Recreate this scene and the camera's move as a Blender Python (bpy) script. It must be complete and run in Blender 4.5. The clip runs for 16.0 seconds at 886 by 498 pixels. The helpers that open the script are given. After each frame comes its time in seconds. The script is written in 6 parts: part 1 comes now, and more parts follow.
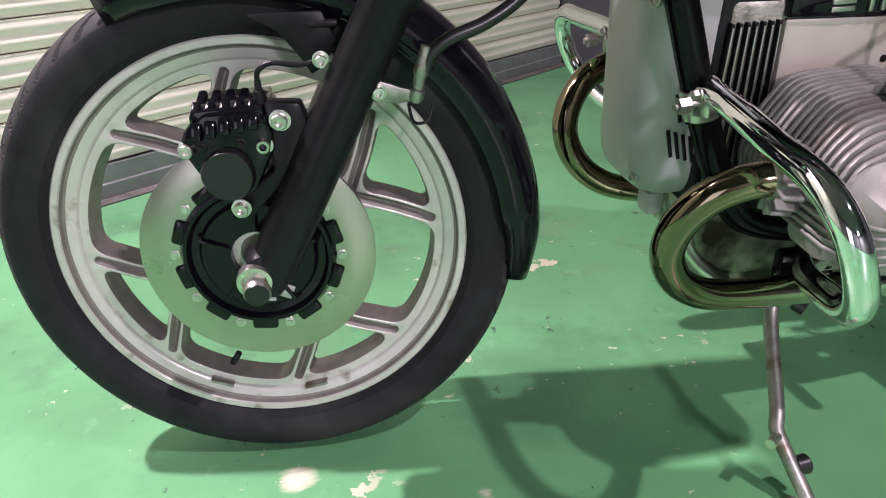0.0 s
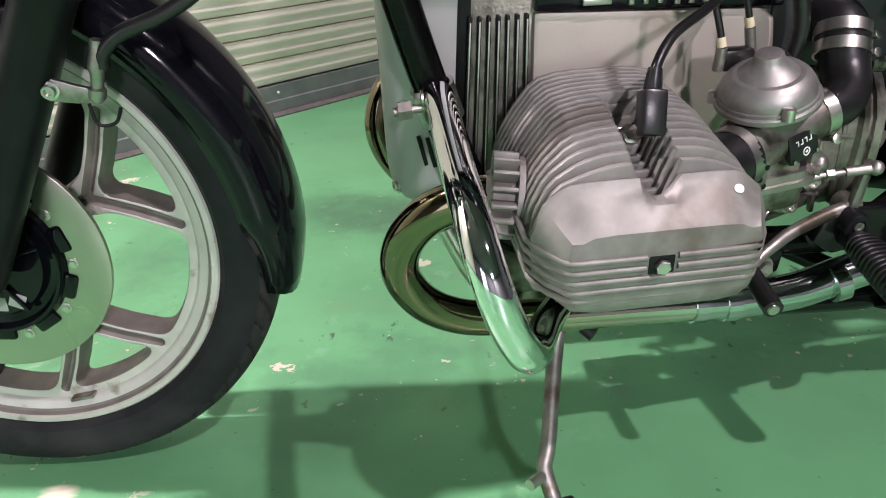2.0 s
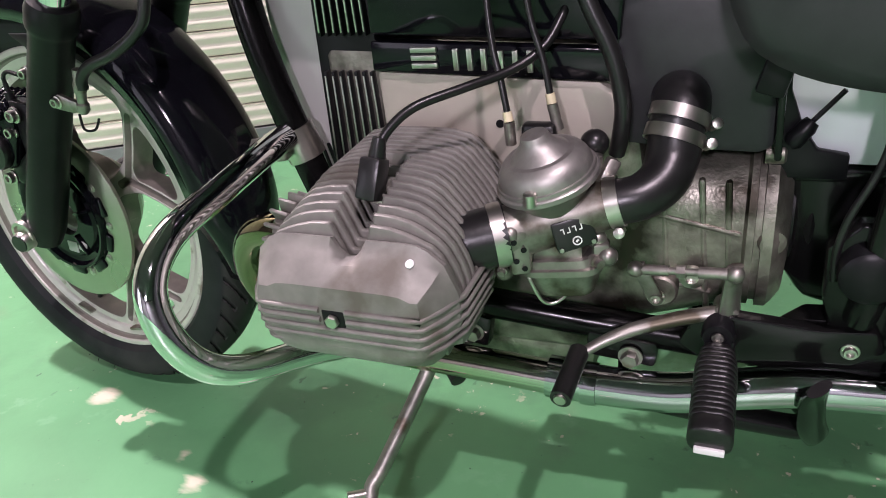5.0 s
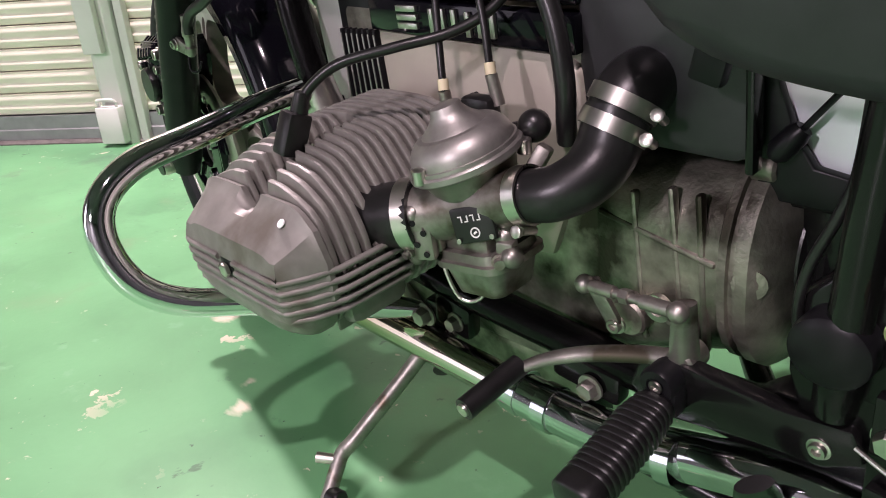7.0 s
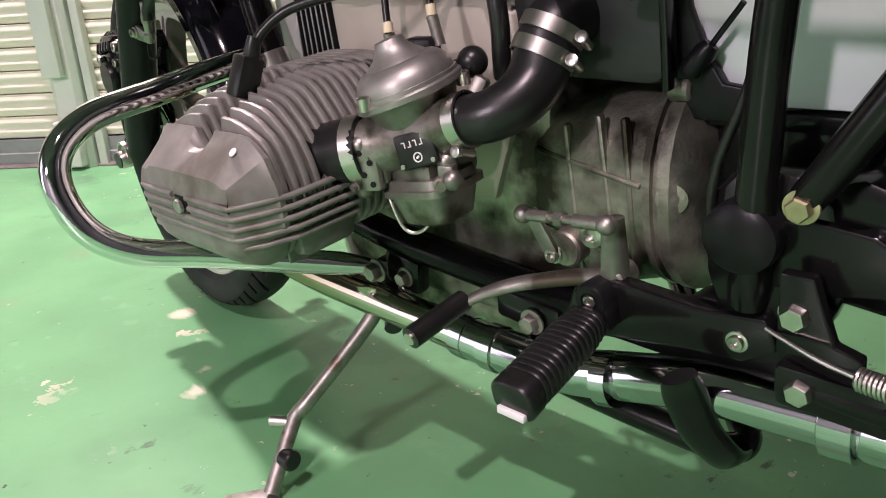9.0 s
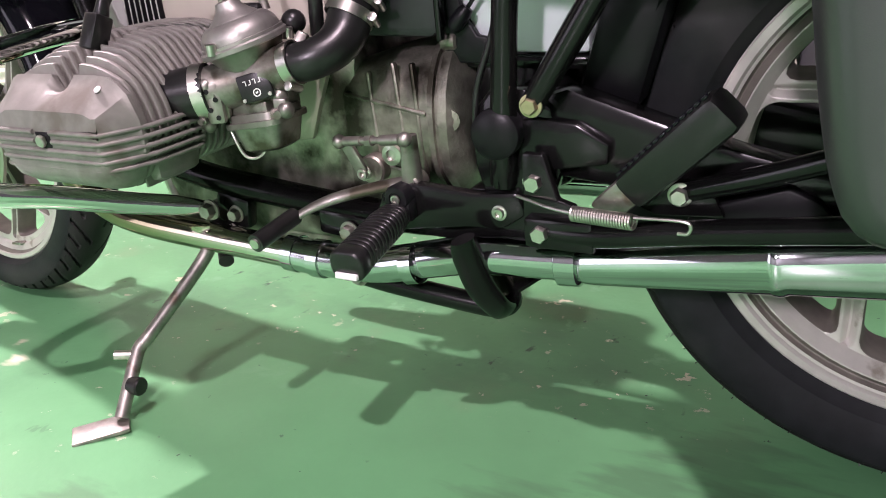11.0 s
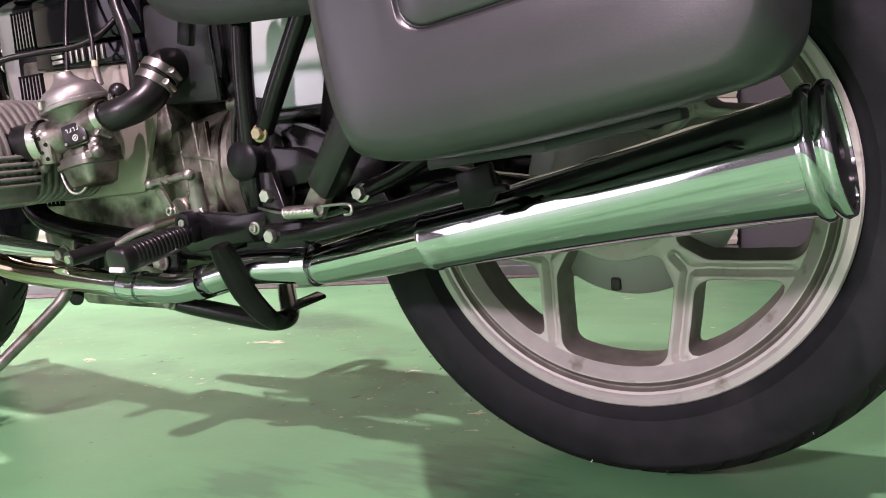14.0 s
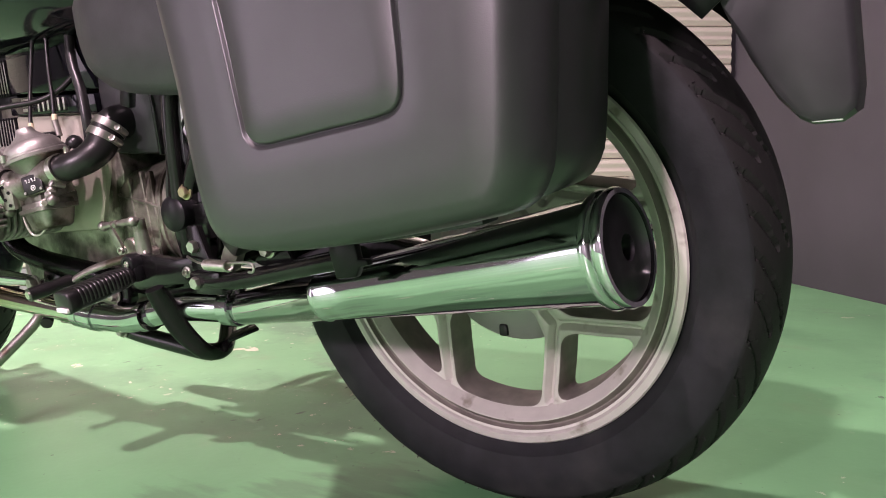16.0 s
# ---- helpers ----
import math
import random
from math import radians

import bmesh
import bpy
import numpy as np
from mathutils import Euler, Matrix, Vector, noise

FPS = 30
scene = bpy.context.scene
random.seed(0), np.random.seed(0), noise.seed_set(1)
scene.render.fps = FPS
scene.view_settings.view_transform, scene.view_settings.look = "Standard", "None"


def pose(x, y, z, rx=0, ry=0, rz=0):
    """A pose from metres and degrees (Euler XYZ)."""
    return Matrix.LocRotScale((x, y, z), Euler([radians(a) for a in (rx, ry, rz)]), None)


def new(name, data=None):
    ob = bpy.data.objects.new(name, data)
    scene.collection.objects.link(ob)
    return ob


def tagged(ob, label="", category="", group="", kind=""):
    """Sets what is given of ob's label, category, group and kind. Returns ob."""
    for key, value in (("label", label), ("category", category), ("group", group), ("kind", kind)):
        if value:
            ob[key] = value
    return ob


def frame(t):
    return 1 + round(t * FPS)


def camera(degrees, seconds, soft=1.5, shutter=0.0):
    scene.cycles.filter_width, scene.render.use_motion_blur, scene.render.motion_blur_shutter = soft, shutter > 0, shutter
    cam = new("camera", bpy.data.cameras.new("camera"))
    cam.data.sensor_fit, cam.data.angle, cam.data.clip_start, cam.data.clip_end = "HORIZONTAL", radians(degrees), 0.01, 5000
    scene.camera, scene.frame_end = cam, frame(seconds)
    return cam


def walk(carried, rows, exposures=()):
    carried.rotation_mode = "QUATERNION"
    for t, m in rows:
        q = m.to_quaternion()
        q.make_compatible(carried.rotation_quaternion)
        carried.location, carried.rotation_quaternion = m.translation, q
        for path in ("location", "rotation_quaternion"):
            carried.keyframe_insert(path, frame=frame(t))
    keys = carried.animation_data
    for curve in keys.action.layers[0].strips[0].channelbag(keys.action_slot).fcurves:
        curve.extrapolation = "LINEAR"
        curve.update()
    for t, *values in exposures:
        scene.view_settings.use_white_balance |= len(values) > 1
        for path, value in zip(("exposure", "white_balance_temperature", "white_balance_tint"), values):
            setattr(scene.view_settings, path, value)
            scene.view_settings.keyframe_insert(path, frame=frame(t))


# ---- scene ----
cam = camera(61.91, 16.0, soft=1.0)
PATH = [
    (0.0, -1.293, -0.7981, 0.6225, 66.373, 3.311, -8.851),
    (0.5, -1.1878, -0.804, 0.6378, 67.304, 3.638, -8.122),
    (1.0, -1.1078, -0.7969, 0.6546, 66.729, 3.524, -7.528),
    (1.5, -1.0434, -0.7748, 0.6296, 65.514, 3.097, -7.227),
    (2.0, -0.9858, -0.7538, 0.609, 64.883, 2.953, -6.463),
    (2.5, -0.9415, -0.7474, 0.6016, 64.434, 3.047, -4.274),
    (3.0, -0.8564, -0.72, 0.6017, 64.83, 3.19, -0.789),
    (3.5, -0.7456, -0.7271, 0.6132, 65.082, 3.223, 3.564),
    (4.0, -0.6647, -0.7457, 0.635, 65.512, 3.47, 8.933),
    (4.2, -0.6373, -0.7514, 0.6402, 65.738, 3.522, 11.077),
    (6.3, -0.2744, -0.5939, 0.6191, 67.286, 4.18, 42.038),
    (6.5, -0.2676, -0.5698, 0.6123, 67.293, 3.87, 44.059),
    (7.0, -0.2583, -0.5088, 0.591, 67.121, 3.597, 47.684),
    (7.5, -0.2563, -0.4776, 0.5706, 67.926, 3.745, 49.731),
    (8.0, -0.2529, -0.4804, 0.559, 69.272, 3.844, 50.231),
    (8.5, -0.2344, -0.4985, 0.5408, 70.192, 3.599, 48.339),
    (8.7, -0.2218, -0.5132, 0.529, 70.405, 3.409, 47.083),
    (10.8, -0.137, -0.7318, 0.4771, 71.913, 1.299, 28.812),
    (11.0, -0.1188, -0.733, 0.47, 71.961, 1.22, 27.296),
    (11.5, -0.0641, -0.7362, 0.4638, 71.883, 1.216, 24.704),
    (12.0, -0.022, -0.7408, 0.4384, 75.122, 1.665, 25.19),
    (12.5, 0.0699, -0.7612, 0.3947, 80.938, 1.986, 28.373),
    (13.0, 0.1473, -0.7565, 0.3451, 83.996, 1.535, 30.429),
    (13.5, 0.2072, -0.7475, 0.3172, 85.64, 1.36, 30.874),
    (14.0, 0.2531, -0.7415, 0.3022, 86.51, 1.505, 30.475),
    (14.5, 0.2965, -0.7355, 0.3095, 86.546, 1.48, 30.444),
    (15.0, 0.3449, -0.7369, 0.321, 86.339, 1.42, 30.968),
    (15.5, 0.394, -0.7412, 0.3566, 85.698, 1.215, 31.776),
    (16.0, 0.4365, -0.731, 0.3913, 84.964, 1.076, 33.011),
]
walk(cam, [(t, pose(*p)) for t, *p in PATH], [(0.0, -0.19, 6450, 40), (0.6, -0.15, 6450, 39), (3.0, -0.20, 6500, 33), (4.2, -0.29, 6500, 38), (7.0, -0.37, 6800, 44), (8.7, -0.34, 6950, 44), (11.0, 0.12, 6700, 45), (12.5, 0.16, 6800, 58), (14.0, 0.29, 6900, 59), (16.0, 0.38, 7080, 60)])

# ---- light ----
def emitter_area(name, m, sx, sy, watts, colour):
    d = bpy.data.lights.new(name, "AREA")
    d.shape, d.size, d.size_y, d.energy, d.color = "RECTANGLE", sx, sy, watts, colour
    ob = new(name, d)
    ob.matrix_world = m
    return ob


CEIL = 2.75
WARM, COOL = (1.0, 0.972, 0.955), (0.95, 0.985, 1.0)
LAMPS = ((-2.6, 0.2, 0, 0.08, 0.08, 168, WARM), (0.17, -1.47, 0, 0.07, 0.07, 80, WARM), (0.0, -5.8, 0, 0.3, 1.3, 520, COOL))
for lx, ly, turn, sx, sy, watts, tone in LAMPS:
    emitter_area("lamp_light", pose(lx, ly, CEIL - 0.06, 0, 0, turn), sx, sy, watts, tone)
world = bpy.data.worlds.new("world")
scene.world = world
world.use_nodes = True
world.node_tree.nodes["Background"].inputs[0].default_value = (0.9, 0.95, 1.0, 1)
world.node_tree.nodes["Background"].inputs[1].default_value = 0.012


# ---- materials ----
def mat(name, colour, rough=0.5, metal=0.0, vary=0.15, scale=30.0, bump=0.0, bump_scale=200.0, coat=0.0, colour2=None, mix=0.0, mix_scale=8.0,
        rough_vary=0.1, spec=0.5):
    """A surface with two scales of colour variation, uneven gloss and fine relief. colour2 comes in as blotches."""
    m = bpy.data.materials.new(name)
    m.use_nodes = True
    t = m.node_tree
    b = t.nodes["Principled BSDF"]
    b.inputs["Metallic"].default_value = metal
    b.inputs["Coat Weight"].default_value = coat
    b.inputs["Coat Roughness"].default_value = 0.06
    b.inputs["Specular IOR Level"].default_value = spec
    co = t.nodes.new("ShaderNodeTexCoord")

    def noise_at(s, detail=4.0):
        n = t.nodes.new("ShaderNodeTexNoise")
        n.inputs["Scale"].default_value, n.inputs["Detail"].default_value = s, detail
        t.links.new(co.outputs["Object"], n.inputs["Vector"])
        return n

    fine = noise_at(scale)
    ramp = t.nodes.new("ShaderNodeValToRGB")
    c = Vector(colour)
    ramp.color_ramp.elements[0].position, ramp.color_ramp.elements[1].position = 0.3, 0.7
    ramp.color_ramp.elements[0].color = (*(c * (1 - vary)), 1)
    ramp.color_ramp.elements[1].color = (*(c * (1 + vary)), 1)
    t.links.new(fine.outputs["Fac"], ramp.inputs["Fac"])
    out = ramp.outputs["Color"]
    if colour2:
        big = noise_at(mix_scale, 6.0)
        edge = t.nodes.new("ShaderNodeMapRange")
        edge.inputs["From Min"].default_value, edge.inputs["From Max"].default_value = 0.62 - 0.3 * mix, 0.72 - 0.2 * mix
        t.links.new(big.outputs["Fac"], edge.inputs["Value"])
        mx = t.nodes.new("ShaderNodeMix")
        mx.data_type = "RGBA"
        mx.inputs["B"].default_value = (*colour2, 1)
        t.links.new(edge.outputs["Result"], mx.inputs["Factor"])
        t.links.new(out, mx.inputs["A"])
        out = mx.outputs["Result"]
    t.links.new(out, b.inputs["Base Color"])
    r = t.nodes.new("ShaderNodeMapRange")
    r.inputs["To Min"].default_value, r.inputs["To Max"].default_value = max(rough - rough_vary, 0.02), min(rough + rough_vary, 1)
    wear = noise_at(scale * 0.4, 5.0)
    t.links.new(wear.outputs["Fac"], r.inputs["Value"])
    t.links.new(r.outputs["Result"], b.inputs["Roughness"])
    if bump:
        bn = noise_at(bump_scale, 3.0)
        bp = t.nodes.new("ShaderNodeBump")
        bp.inputs["Strength"].default_value, bp.inputs["Distance"].default_value = bump, 0.002
        t.links.new(bn.outputs["Fac"], bp.inputs["Height"])
        t.links.new(bp.outputs["Normal"], b.inputs["Normal"])
    return m


def floor_paint():
    """Green floor paint with worn stains, cream chips and fine dark scuffs."""
    m = mat("green_floor_paint", (0.111, 0.345, 0.157), 0.40, 0, 0.12, 4.0, 0.12, 90.0, colour2=(0.08, 0.26, 0.12), mix=0.25, mix_scale=2.2, rough_vary=0.16, spec=0.3)
    t = m.node_tree
    b = t.nodes["Principled BSDF"]
    co = t.nodes["Texture Coordinate"]
    base = b.inputs["Base Color"].links[0].from_socket

    def layer(base, scale, detail, low, high, colour, gate_scale, gate_low, gate_high, warp=(1, 1, 1)):
        mp = t.nodes.new("ShaderNodeMapping")
        mp.inputs["Scale"].default_value = warp
        t.links.new(co.outputs["Object"], mp.inputs["Vector"])
        n = t.nodes.new("ShaderNodeTexNoise")
        n.inputs["Scale"].default_value, n.inputs["Detail"].default_value, n.inputs["Roughness"].default_value = scale, detail, 0.62
        g = t.nodes.new("ShaderNodeTexNoise")
        g.inputs["Scale"].default_value, g.inputs["Detail"].default_value = gate_scale, 2.0
        t.links.new(mp.outputs["Vector"], n.inputs["Vector"])
        t.links.new(mp.outputs["Vector"], g.inputs["Vector"])
        a, c, x = t.nodes.new("ShaderNodeMapRange"), t.nodes.new("ShaderNodeMapRange"), t.nodes.new("ShaderNodeMath")
        a.inputs["From Min"].default_value, a.inputs["From Max"].default_value = low, high
        c.inputs["From Min"].default_value, c.inputs["From Max"].default_value = gate_low, gate_high
        t.links.new(n.outputs["Fac"], a.inputs["Value"])
        t.links.new(g.outputs["Fac"], c.inputs["Value"])
        x.operation = "MULTIPLY"
        t.links.new(a.outputs["Result"], x.inputs[0])
        t.links.new(c.outputs["Result"], x.inputs[1])
        mx = t.nodes.new("ShaderNodeMix")
        mx.data_type = "RGBA"
        mx.inputs["B"].default_value = (*colour, 1)
        t.links.new(x.outputs["Value"], mx.inputs["Factor"])
        t.links.new(base, mx.inputs["A"])
        return mx.outputs["Result"]

    base = layer(base, 5, 6, 0.56, 0.72, (0.15, 0.29, 0.15), 1.3, 0.42, 0.62)
    base = layer(base, 2.3, 7, 0.56, 0.66, (0.075, 0.20, 0.105), 0.8, 0.44, 0.6)
    base = layer(base, 7, 7, 0.54, 0.66, (0.09, 0.27, 0.13), 1.1, 0.46, 0.60)
    base = layer(base, 15, 6, 0.60, 0.68, (0.15, 0.39, 0.20), 1.6, 0.45, 0.6)
    base = layer(base, 40, 6, 0.65, 0.662, (0.58, 0.57, 0.43), 2.6, 0.52, 0.60)
    base = layer(base, 9, 9, 0.652, 0.66, (0.58, 0.54, 0.41), 1.7, 0.50, 0.56)
    base = layer(base, 26, 5, 0.66, 0.72, (0.06, 0.18, 0.09), 2.1, 0.5, 0.62)
    base = layer(base, 62, 3, 0.70, 0.73, (0.03, 0.07, 0.04), 3.3, 0.44, 0.56)
    base = layer(base, 30, 4, 0.66, 0.70, (0.04, 0.10, 0.055), 2.4, 0.50, 0.60, (1.0, 0.45, 1.0))
    base = layer(base, 3.4, 8, 0.60, 0.70, (0.12, 0.235, 0.135), 0.9, 0.48, 0.6)

    def stain(base, x, y, r, colour, most):
        """A smeared patch of tyre dirt round one spot of the floor."""
        d, n, a, m2, e, mx = (t.nodes.new("ShaderNode" + k) for k in ("VectorMath", "TexNoise", "Math", "Math", "MapRange", "Mix"))
        mp = t.nodes.new("ShaderNodeMapping")
        mp.inputs["Rotation"].default_value, mp.inputs["Scale"].default_value = (0, 0, 0.9), (0.35, 1.3, 1)
        d.operation, a.operation, m2.operation = "DISTANCE", "DIVIDE", "SUBTRACT"
        d.inputs[1].default_value = (x, y, 0)
        t.links.new(co.outputs["Object"], d.inputs[0])
        t.links.new(d.outputs["Value"], a.inputs[0])
        a.inputs[1].default_value = r * 2.2
        n.inputs["Scale"].default_value, n.inputs["Detail"].default_value = 28, 6
        t.links.new(co.outputs["Object"], mp.inputs["Vector"])
        t.links.new(mp.outputs["Vector"], n.inputs["Vector"])
        t.links.new(n.outputs["Fac"], m2.inputs[0])
        t.links.new(a.outputs["Value"], m2.inputs[1])
        e.inputs["From Min"].default_value, e.inputs["From Max"].default_value, e.inputs["To Max"].default_value = 0.16, 0.36, most
        t.links.new(m2.outputs["Value"], e.inputs["Value"])
        mx.data_type = "RGBA"
        mx.inputs["B"].default_value = (*colour, 1)
        t.links.new(e.outputs["Result"], mx.inputs["Factor"])
        t.links.new(base, mx.inputs["A"])
        return mx.outputs["Result"]

    for x, y, r in ((-0.16, 0.0, 0.12), (-0.22, -0.07, 0.10), (-0.36, -0.17, 0.09), (-0.08, -0.06, 0.08), (-0.75, -0.35, 0.07), (0.25, -0.22, 0.09)):
        base = stain(base, x, y, r, (0.06, 0.10, 0.065), 0.36)
    for x, y, r in ((-1.402, -0.043, 0.035), (-1.12, -0.16, 0.03), (-1.17, -0.12, 0.02), (-0.62, -0.45, 0.025)):
        base = stain(base, x, y, r, (0.62, 0.58, 0.44), 0.95)
    t.links.new(base, b.inputs["Base Color"])
    return m


def header_chrome():
    """Chrome with straw and brown heat tint towards the front bend of the pipe."""
    m = mat("heat_tinted_chrome", (0.78, 0.76, 0.7), 0.07, 1.0, 0.04, 20, rough_vary=0.03)
    t = m.node_tree
    b = t.nodes["Principled BSDF"]
    co = t.nodes["Texture Coordinate"]
    sp, rp = t.nodes.new("ShaderNodeSeparateXYZ"), t.nodes.new("ShaderNodeValToRGB")
    mr = t.nodes.new("ShaderNodeMapRange")
    mr.inputs["From Min"].default_value, mr.inputs["From Max"].default_value = -1.02, -0.6
    t.links.new(co.outputs["Object"], sp.inputs["Vector"])
    t.links.new(sp.outputs["X"], mr.inputs["Value"])
    t.links.new(mr.outputs["Result"], rp.inputs["Fac"])
    e = rp.color_ramp.elements
    e[0].position, e[0].color = 0.0, (0.17, 0.145, 0.10, 1)
    e[1].position, e[1].color = 1.0, (0.8, 0.79, 0.76, 1)
    for p, c in ((0.18, (0.23, 0.19, 0.12, 1)), (0.35, (0.33, 0.28, 0.18, 1)), (0.6, (0.55, 0.50, 0.41, 1))):
        e.new(p).color = c
    t.links.new(rp.outputs["Color"], b.inputs["Base Color"])
    return m


def tyre_rubber(cx, cz, r0, tread_colour):
    """Black rubber; the tread band's tone holds both wear and how light falls there."""
    m = mat("tyre_rubber", (0.0125, 0.014, 0.0155), 0.62, 0, 0.25, 35, 0.1, 260, colour2=(0.03, 0.031, 0.031), mix=0.22, mix_scale=7, spec=0.22)
    t = m.node_tree
    b = t.nodes["Principled BSDF"]
    co = t.nodes["Texture Coordinate"]
    base = b.inputs["Base Color"].links[0].from_socket
    flat, far, edge, mx = t.nodes.new("ShaderNodeVectorMath"), t.nodes.new("ShaderNodeVectorMath"), t.nodes.new("ShaderNodeMapRange"), t.nodes.new("ShaderNodeMix")
    flat.operation, far.operation = "MULTIPLY", "DISTANCE"
    flat.inputs[1].default_value = (1, 0, 1)
    far.inputs[1].default_value = (cx, 0, cz)
    t.links.new(co.outputs["Object"], flat.inputs[0])
    t.links.new(flat.outputs["Vector"], far.inputs[0])
    t.links.new(far.outputs["Value"], edge.inputs["Value"])
    edge.inputs["From Min"].default_value, edge.inputs["From Max"].default_value = r0, r0 + 0.004
    mx.data_type = "RGBA"
    mx.inputs["B"].default_value = (*tread_colour, 1)
    t.links.new(edge.outputs["Result"], mx.inputs["Factor"])
    t.links.new(base, mx.inputs["A"])
    t.links.new(mx.outputs["Result"], b.inputs["Base Color"])
    return m


FLOOR = floor_paint()
CREAM = mat("cream_shutter_paint", (0.74, 0.7, 0.58), 0.45, 0, 0.05, 6, 0.03, 60)
GREYBAR = mat("grey_galvanised_bar", (0.24, 0.25, 0.25), 0.5, 0.4, 0.12, 20)
RUST = mat("worn_sill", (0.11, 0.10, 0.09), 0.8, 0, 0.3, 40)
POST = mat("cream_post_paint", (0.66, 0.655, 0.62), 0.45, 0, 0.05, 8)
DARKWALL = mat("dark_violet_grey_wall", (0.043, 0.043, 0.049), 0.6, 0, 0.18, 2.5)
ROOM = mat("dark_grey_wall_paint", (0.09, 0.088, 0.092), 0.8, 0, 0.08, 4)
PALE = mat("pale_plaster", (0.20, 0.195, 0.19), 0.8, 0, 0.05, 5)
CEILING = mat("grey_ceiling_board", (0.07, 0.07, 0.072), 0.85, 0, 0.05, 5)
CAST = mat("bead_blasted_aluminium", (0.235, 0.229, 0.205), 0.52, 0.35, 0.17, 45, 0.04, 300, colour2=(0.15, 0.135, 0.112), mix=0.3, mix_scale=17, rough_vary=0.12)
CASTDARK = mat("grimy_cast_aluminium", (0.32, 0.30, 0.255), 0.43, 0.8, 0.40, 42, 0.3, 260, colour2=(0.045, 0.038, 0.028), mix=0.5, mix_scale=16, rough_vary=0.15)
CARBM = mat("aged_carburettor_alloy", (0.29, 0.278, 0.248), 0.42, 0.85, 0.22, 45, 0.04, 320, colour2=(0.10, 0.085, 0.062), mix=0.5, mix_scale=26)
DOME = mat("turned_carburettor_cap", (0.36, 0.35, 0.325), 0.46, 0.8, 0.16, 60, 0.05, 400, colour2=(0.24, 0.21, 0.17), mix=0.12, mix_scale=30)
SIDE = mat("satin_silver_crankcase", (0.45, 0.415, 0.35), 0.5, 0.35, 0.07, 18, 0.05, 300, colour2=(0.33, 0.29, 0.23), mix=0.12, mix_scale=9)
FRONTC = mat("light_grey_front_cover", (0.40, 0.40, 0.385), 0.45, 0.15, 0.06, 14, 0.04, 260)
CHROME = mat("chrome", (0.86, 0.86, 0.86), 0.05, 1.0, 0.02, 25, rough_vary=0.03)
AGEDCHROME = mat("aged_chrome", (0.60, 0.62, 0.63), 0.07, 1.0, 0.05, 18, rough_vary=0.06, colour2=(0.45, 0.44, 0.42), mix=0.15, mix_scale=10)
HEADER = header_chrome()
STEEL = mat("zinc_steel", (0.6, 0.58, 0.53), 0.32, 1.0, 0.12, 60)
OLDSTEEL = mat("weathered_steel", (0.34, 0.322, 0.29), 0.45, 0.9, 0.25, 70, 0.1, 300, colour2=(0.2, 0.14, 0.1), mix=0.2, mix_scale=30)
BRASS = mat("dull_brass", (0.5, 0.42, 0.26), 0.4, 0.9, 0.15, 80)
GLOSS = mat("black_gloss_paint", (0.004, 0.004, 0.006), 0.09, 0, 0.2, 12, coat=0.1, rough_vary=0.04, spec=0.25)
SATIN = mat("satin_black_paint", (0.008, 0.008, 0.009), 0.36, 0, 0.25, 40, 0.05, 200, rough_vary=0.1, spec=0.22)
FRAMEP = mat("black_frame_enamel", (0.006, 0.006, 0.006), 0.2, 0, 0.25, 30, coat=0.08, rough_vary=0.08, spec=0.3)
SOFT = mat("black_moulded_rubber", (0.010, 0.010, 0.010), 0.33, 0, 0.2, 60, 0.06, 300)
CASEP = mat("black_textured_plastic", (0.016, 0.017, 0.018), 0.36, 0, 0.1, 30, 0.05, 900, rough_vary=0.06, spec=1.0)
BOXP = mat("dull_black_plastic", (0.030, 0.031, 0.033), 0.42, 0, 0.2, 30, 0.05, 300, spec=0.4)
FLAPP = mat("grey_moulded_plastic", (0.030, 0.028, 0.032), 0.5, 0, 0.15, 25, 0.05, 300)
# darker wheel tone: brake dust plus shade painted into the recesses
WHEEL_DUST_SHADE = mat("brake_dust_and_shade", (0.20, 0.18, 0.155), 0.55, 0.25, 0.2, 40, 0.06, 300)
WHEELP = mat("silver_wheel_paint", (0.56, 0.54, 0.495), 0.34, 0.22, 0.06, 45, 0.05, 300, colour2=(0.3, 0.27, 0.22), mix=0.04, mix_scale=30)
DISC = mat("brake_disc_steel", (0.41, 0.405, 0.335), 0.3, 0.9, 0.05, 25, rough_vary=0.08)
PALEPLASTIC = mat("pale_battery_plastic", (0.80, 0.87, 0.88), 0.4, 0, 0.05, 10)
WHITE = mat("white_marking", (0.8, 0.8, 0.78), 0.5)
IVORY = mat("ivory_ferrule", (0.68, 0.6, 0.4), 0.5)
LAMPGLASS = bpy.data.materials.new("lit_diffuser")
LAMPGLASS.use_nodes = True
LAMPGLASS.node_tree.nodes["Principled BSDF"].inputs["Emission Color"].default_value = (1, 0.97, 0.92, 1)
LAMPGLASS.node_tree.nodes["Principled BSDF"].inputs["Emission Strength"].default_value = 6.0


DAYLIGHT = bpy.data.materials.new("outdoor_daylight")
DAYLIGHT.use_nodes = True
DAYLIGHT.node_tree.nodes["Principled BSDF"].inputs["Emission Color"].default_value = (0.84, 0.93, 1.0, 1)
DAYLIGHT.node_tree.nodes["Principled BSDF"].inputs["Emission Strength"].default_value = 2.2


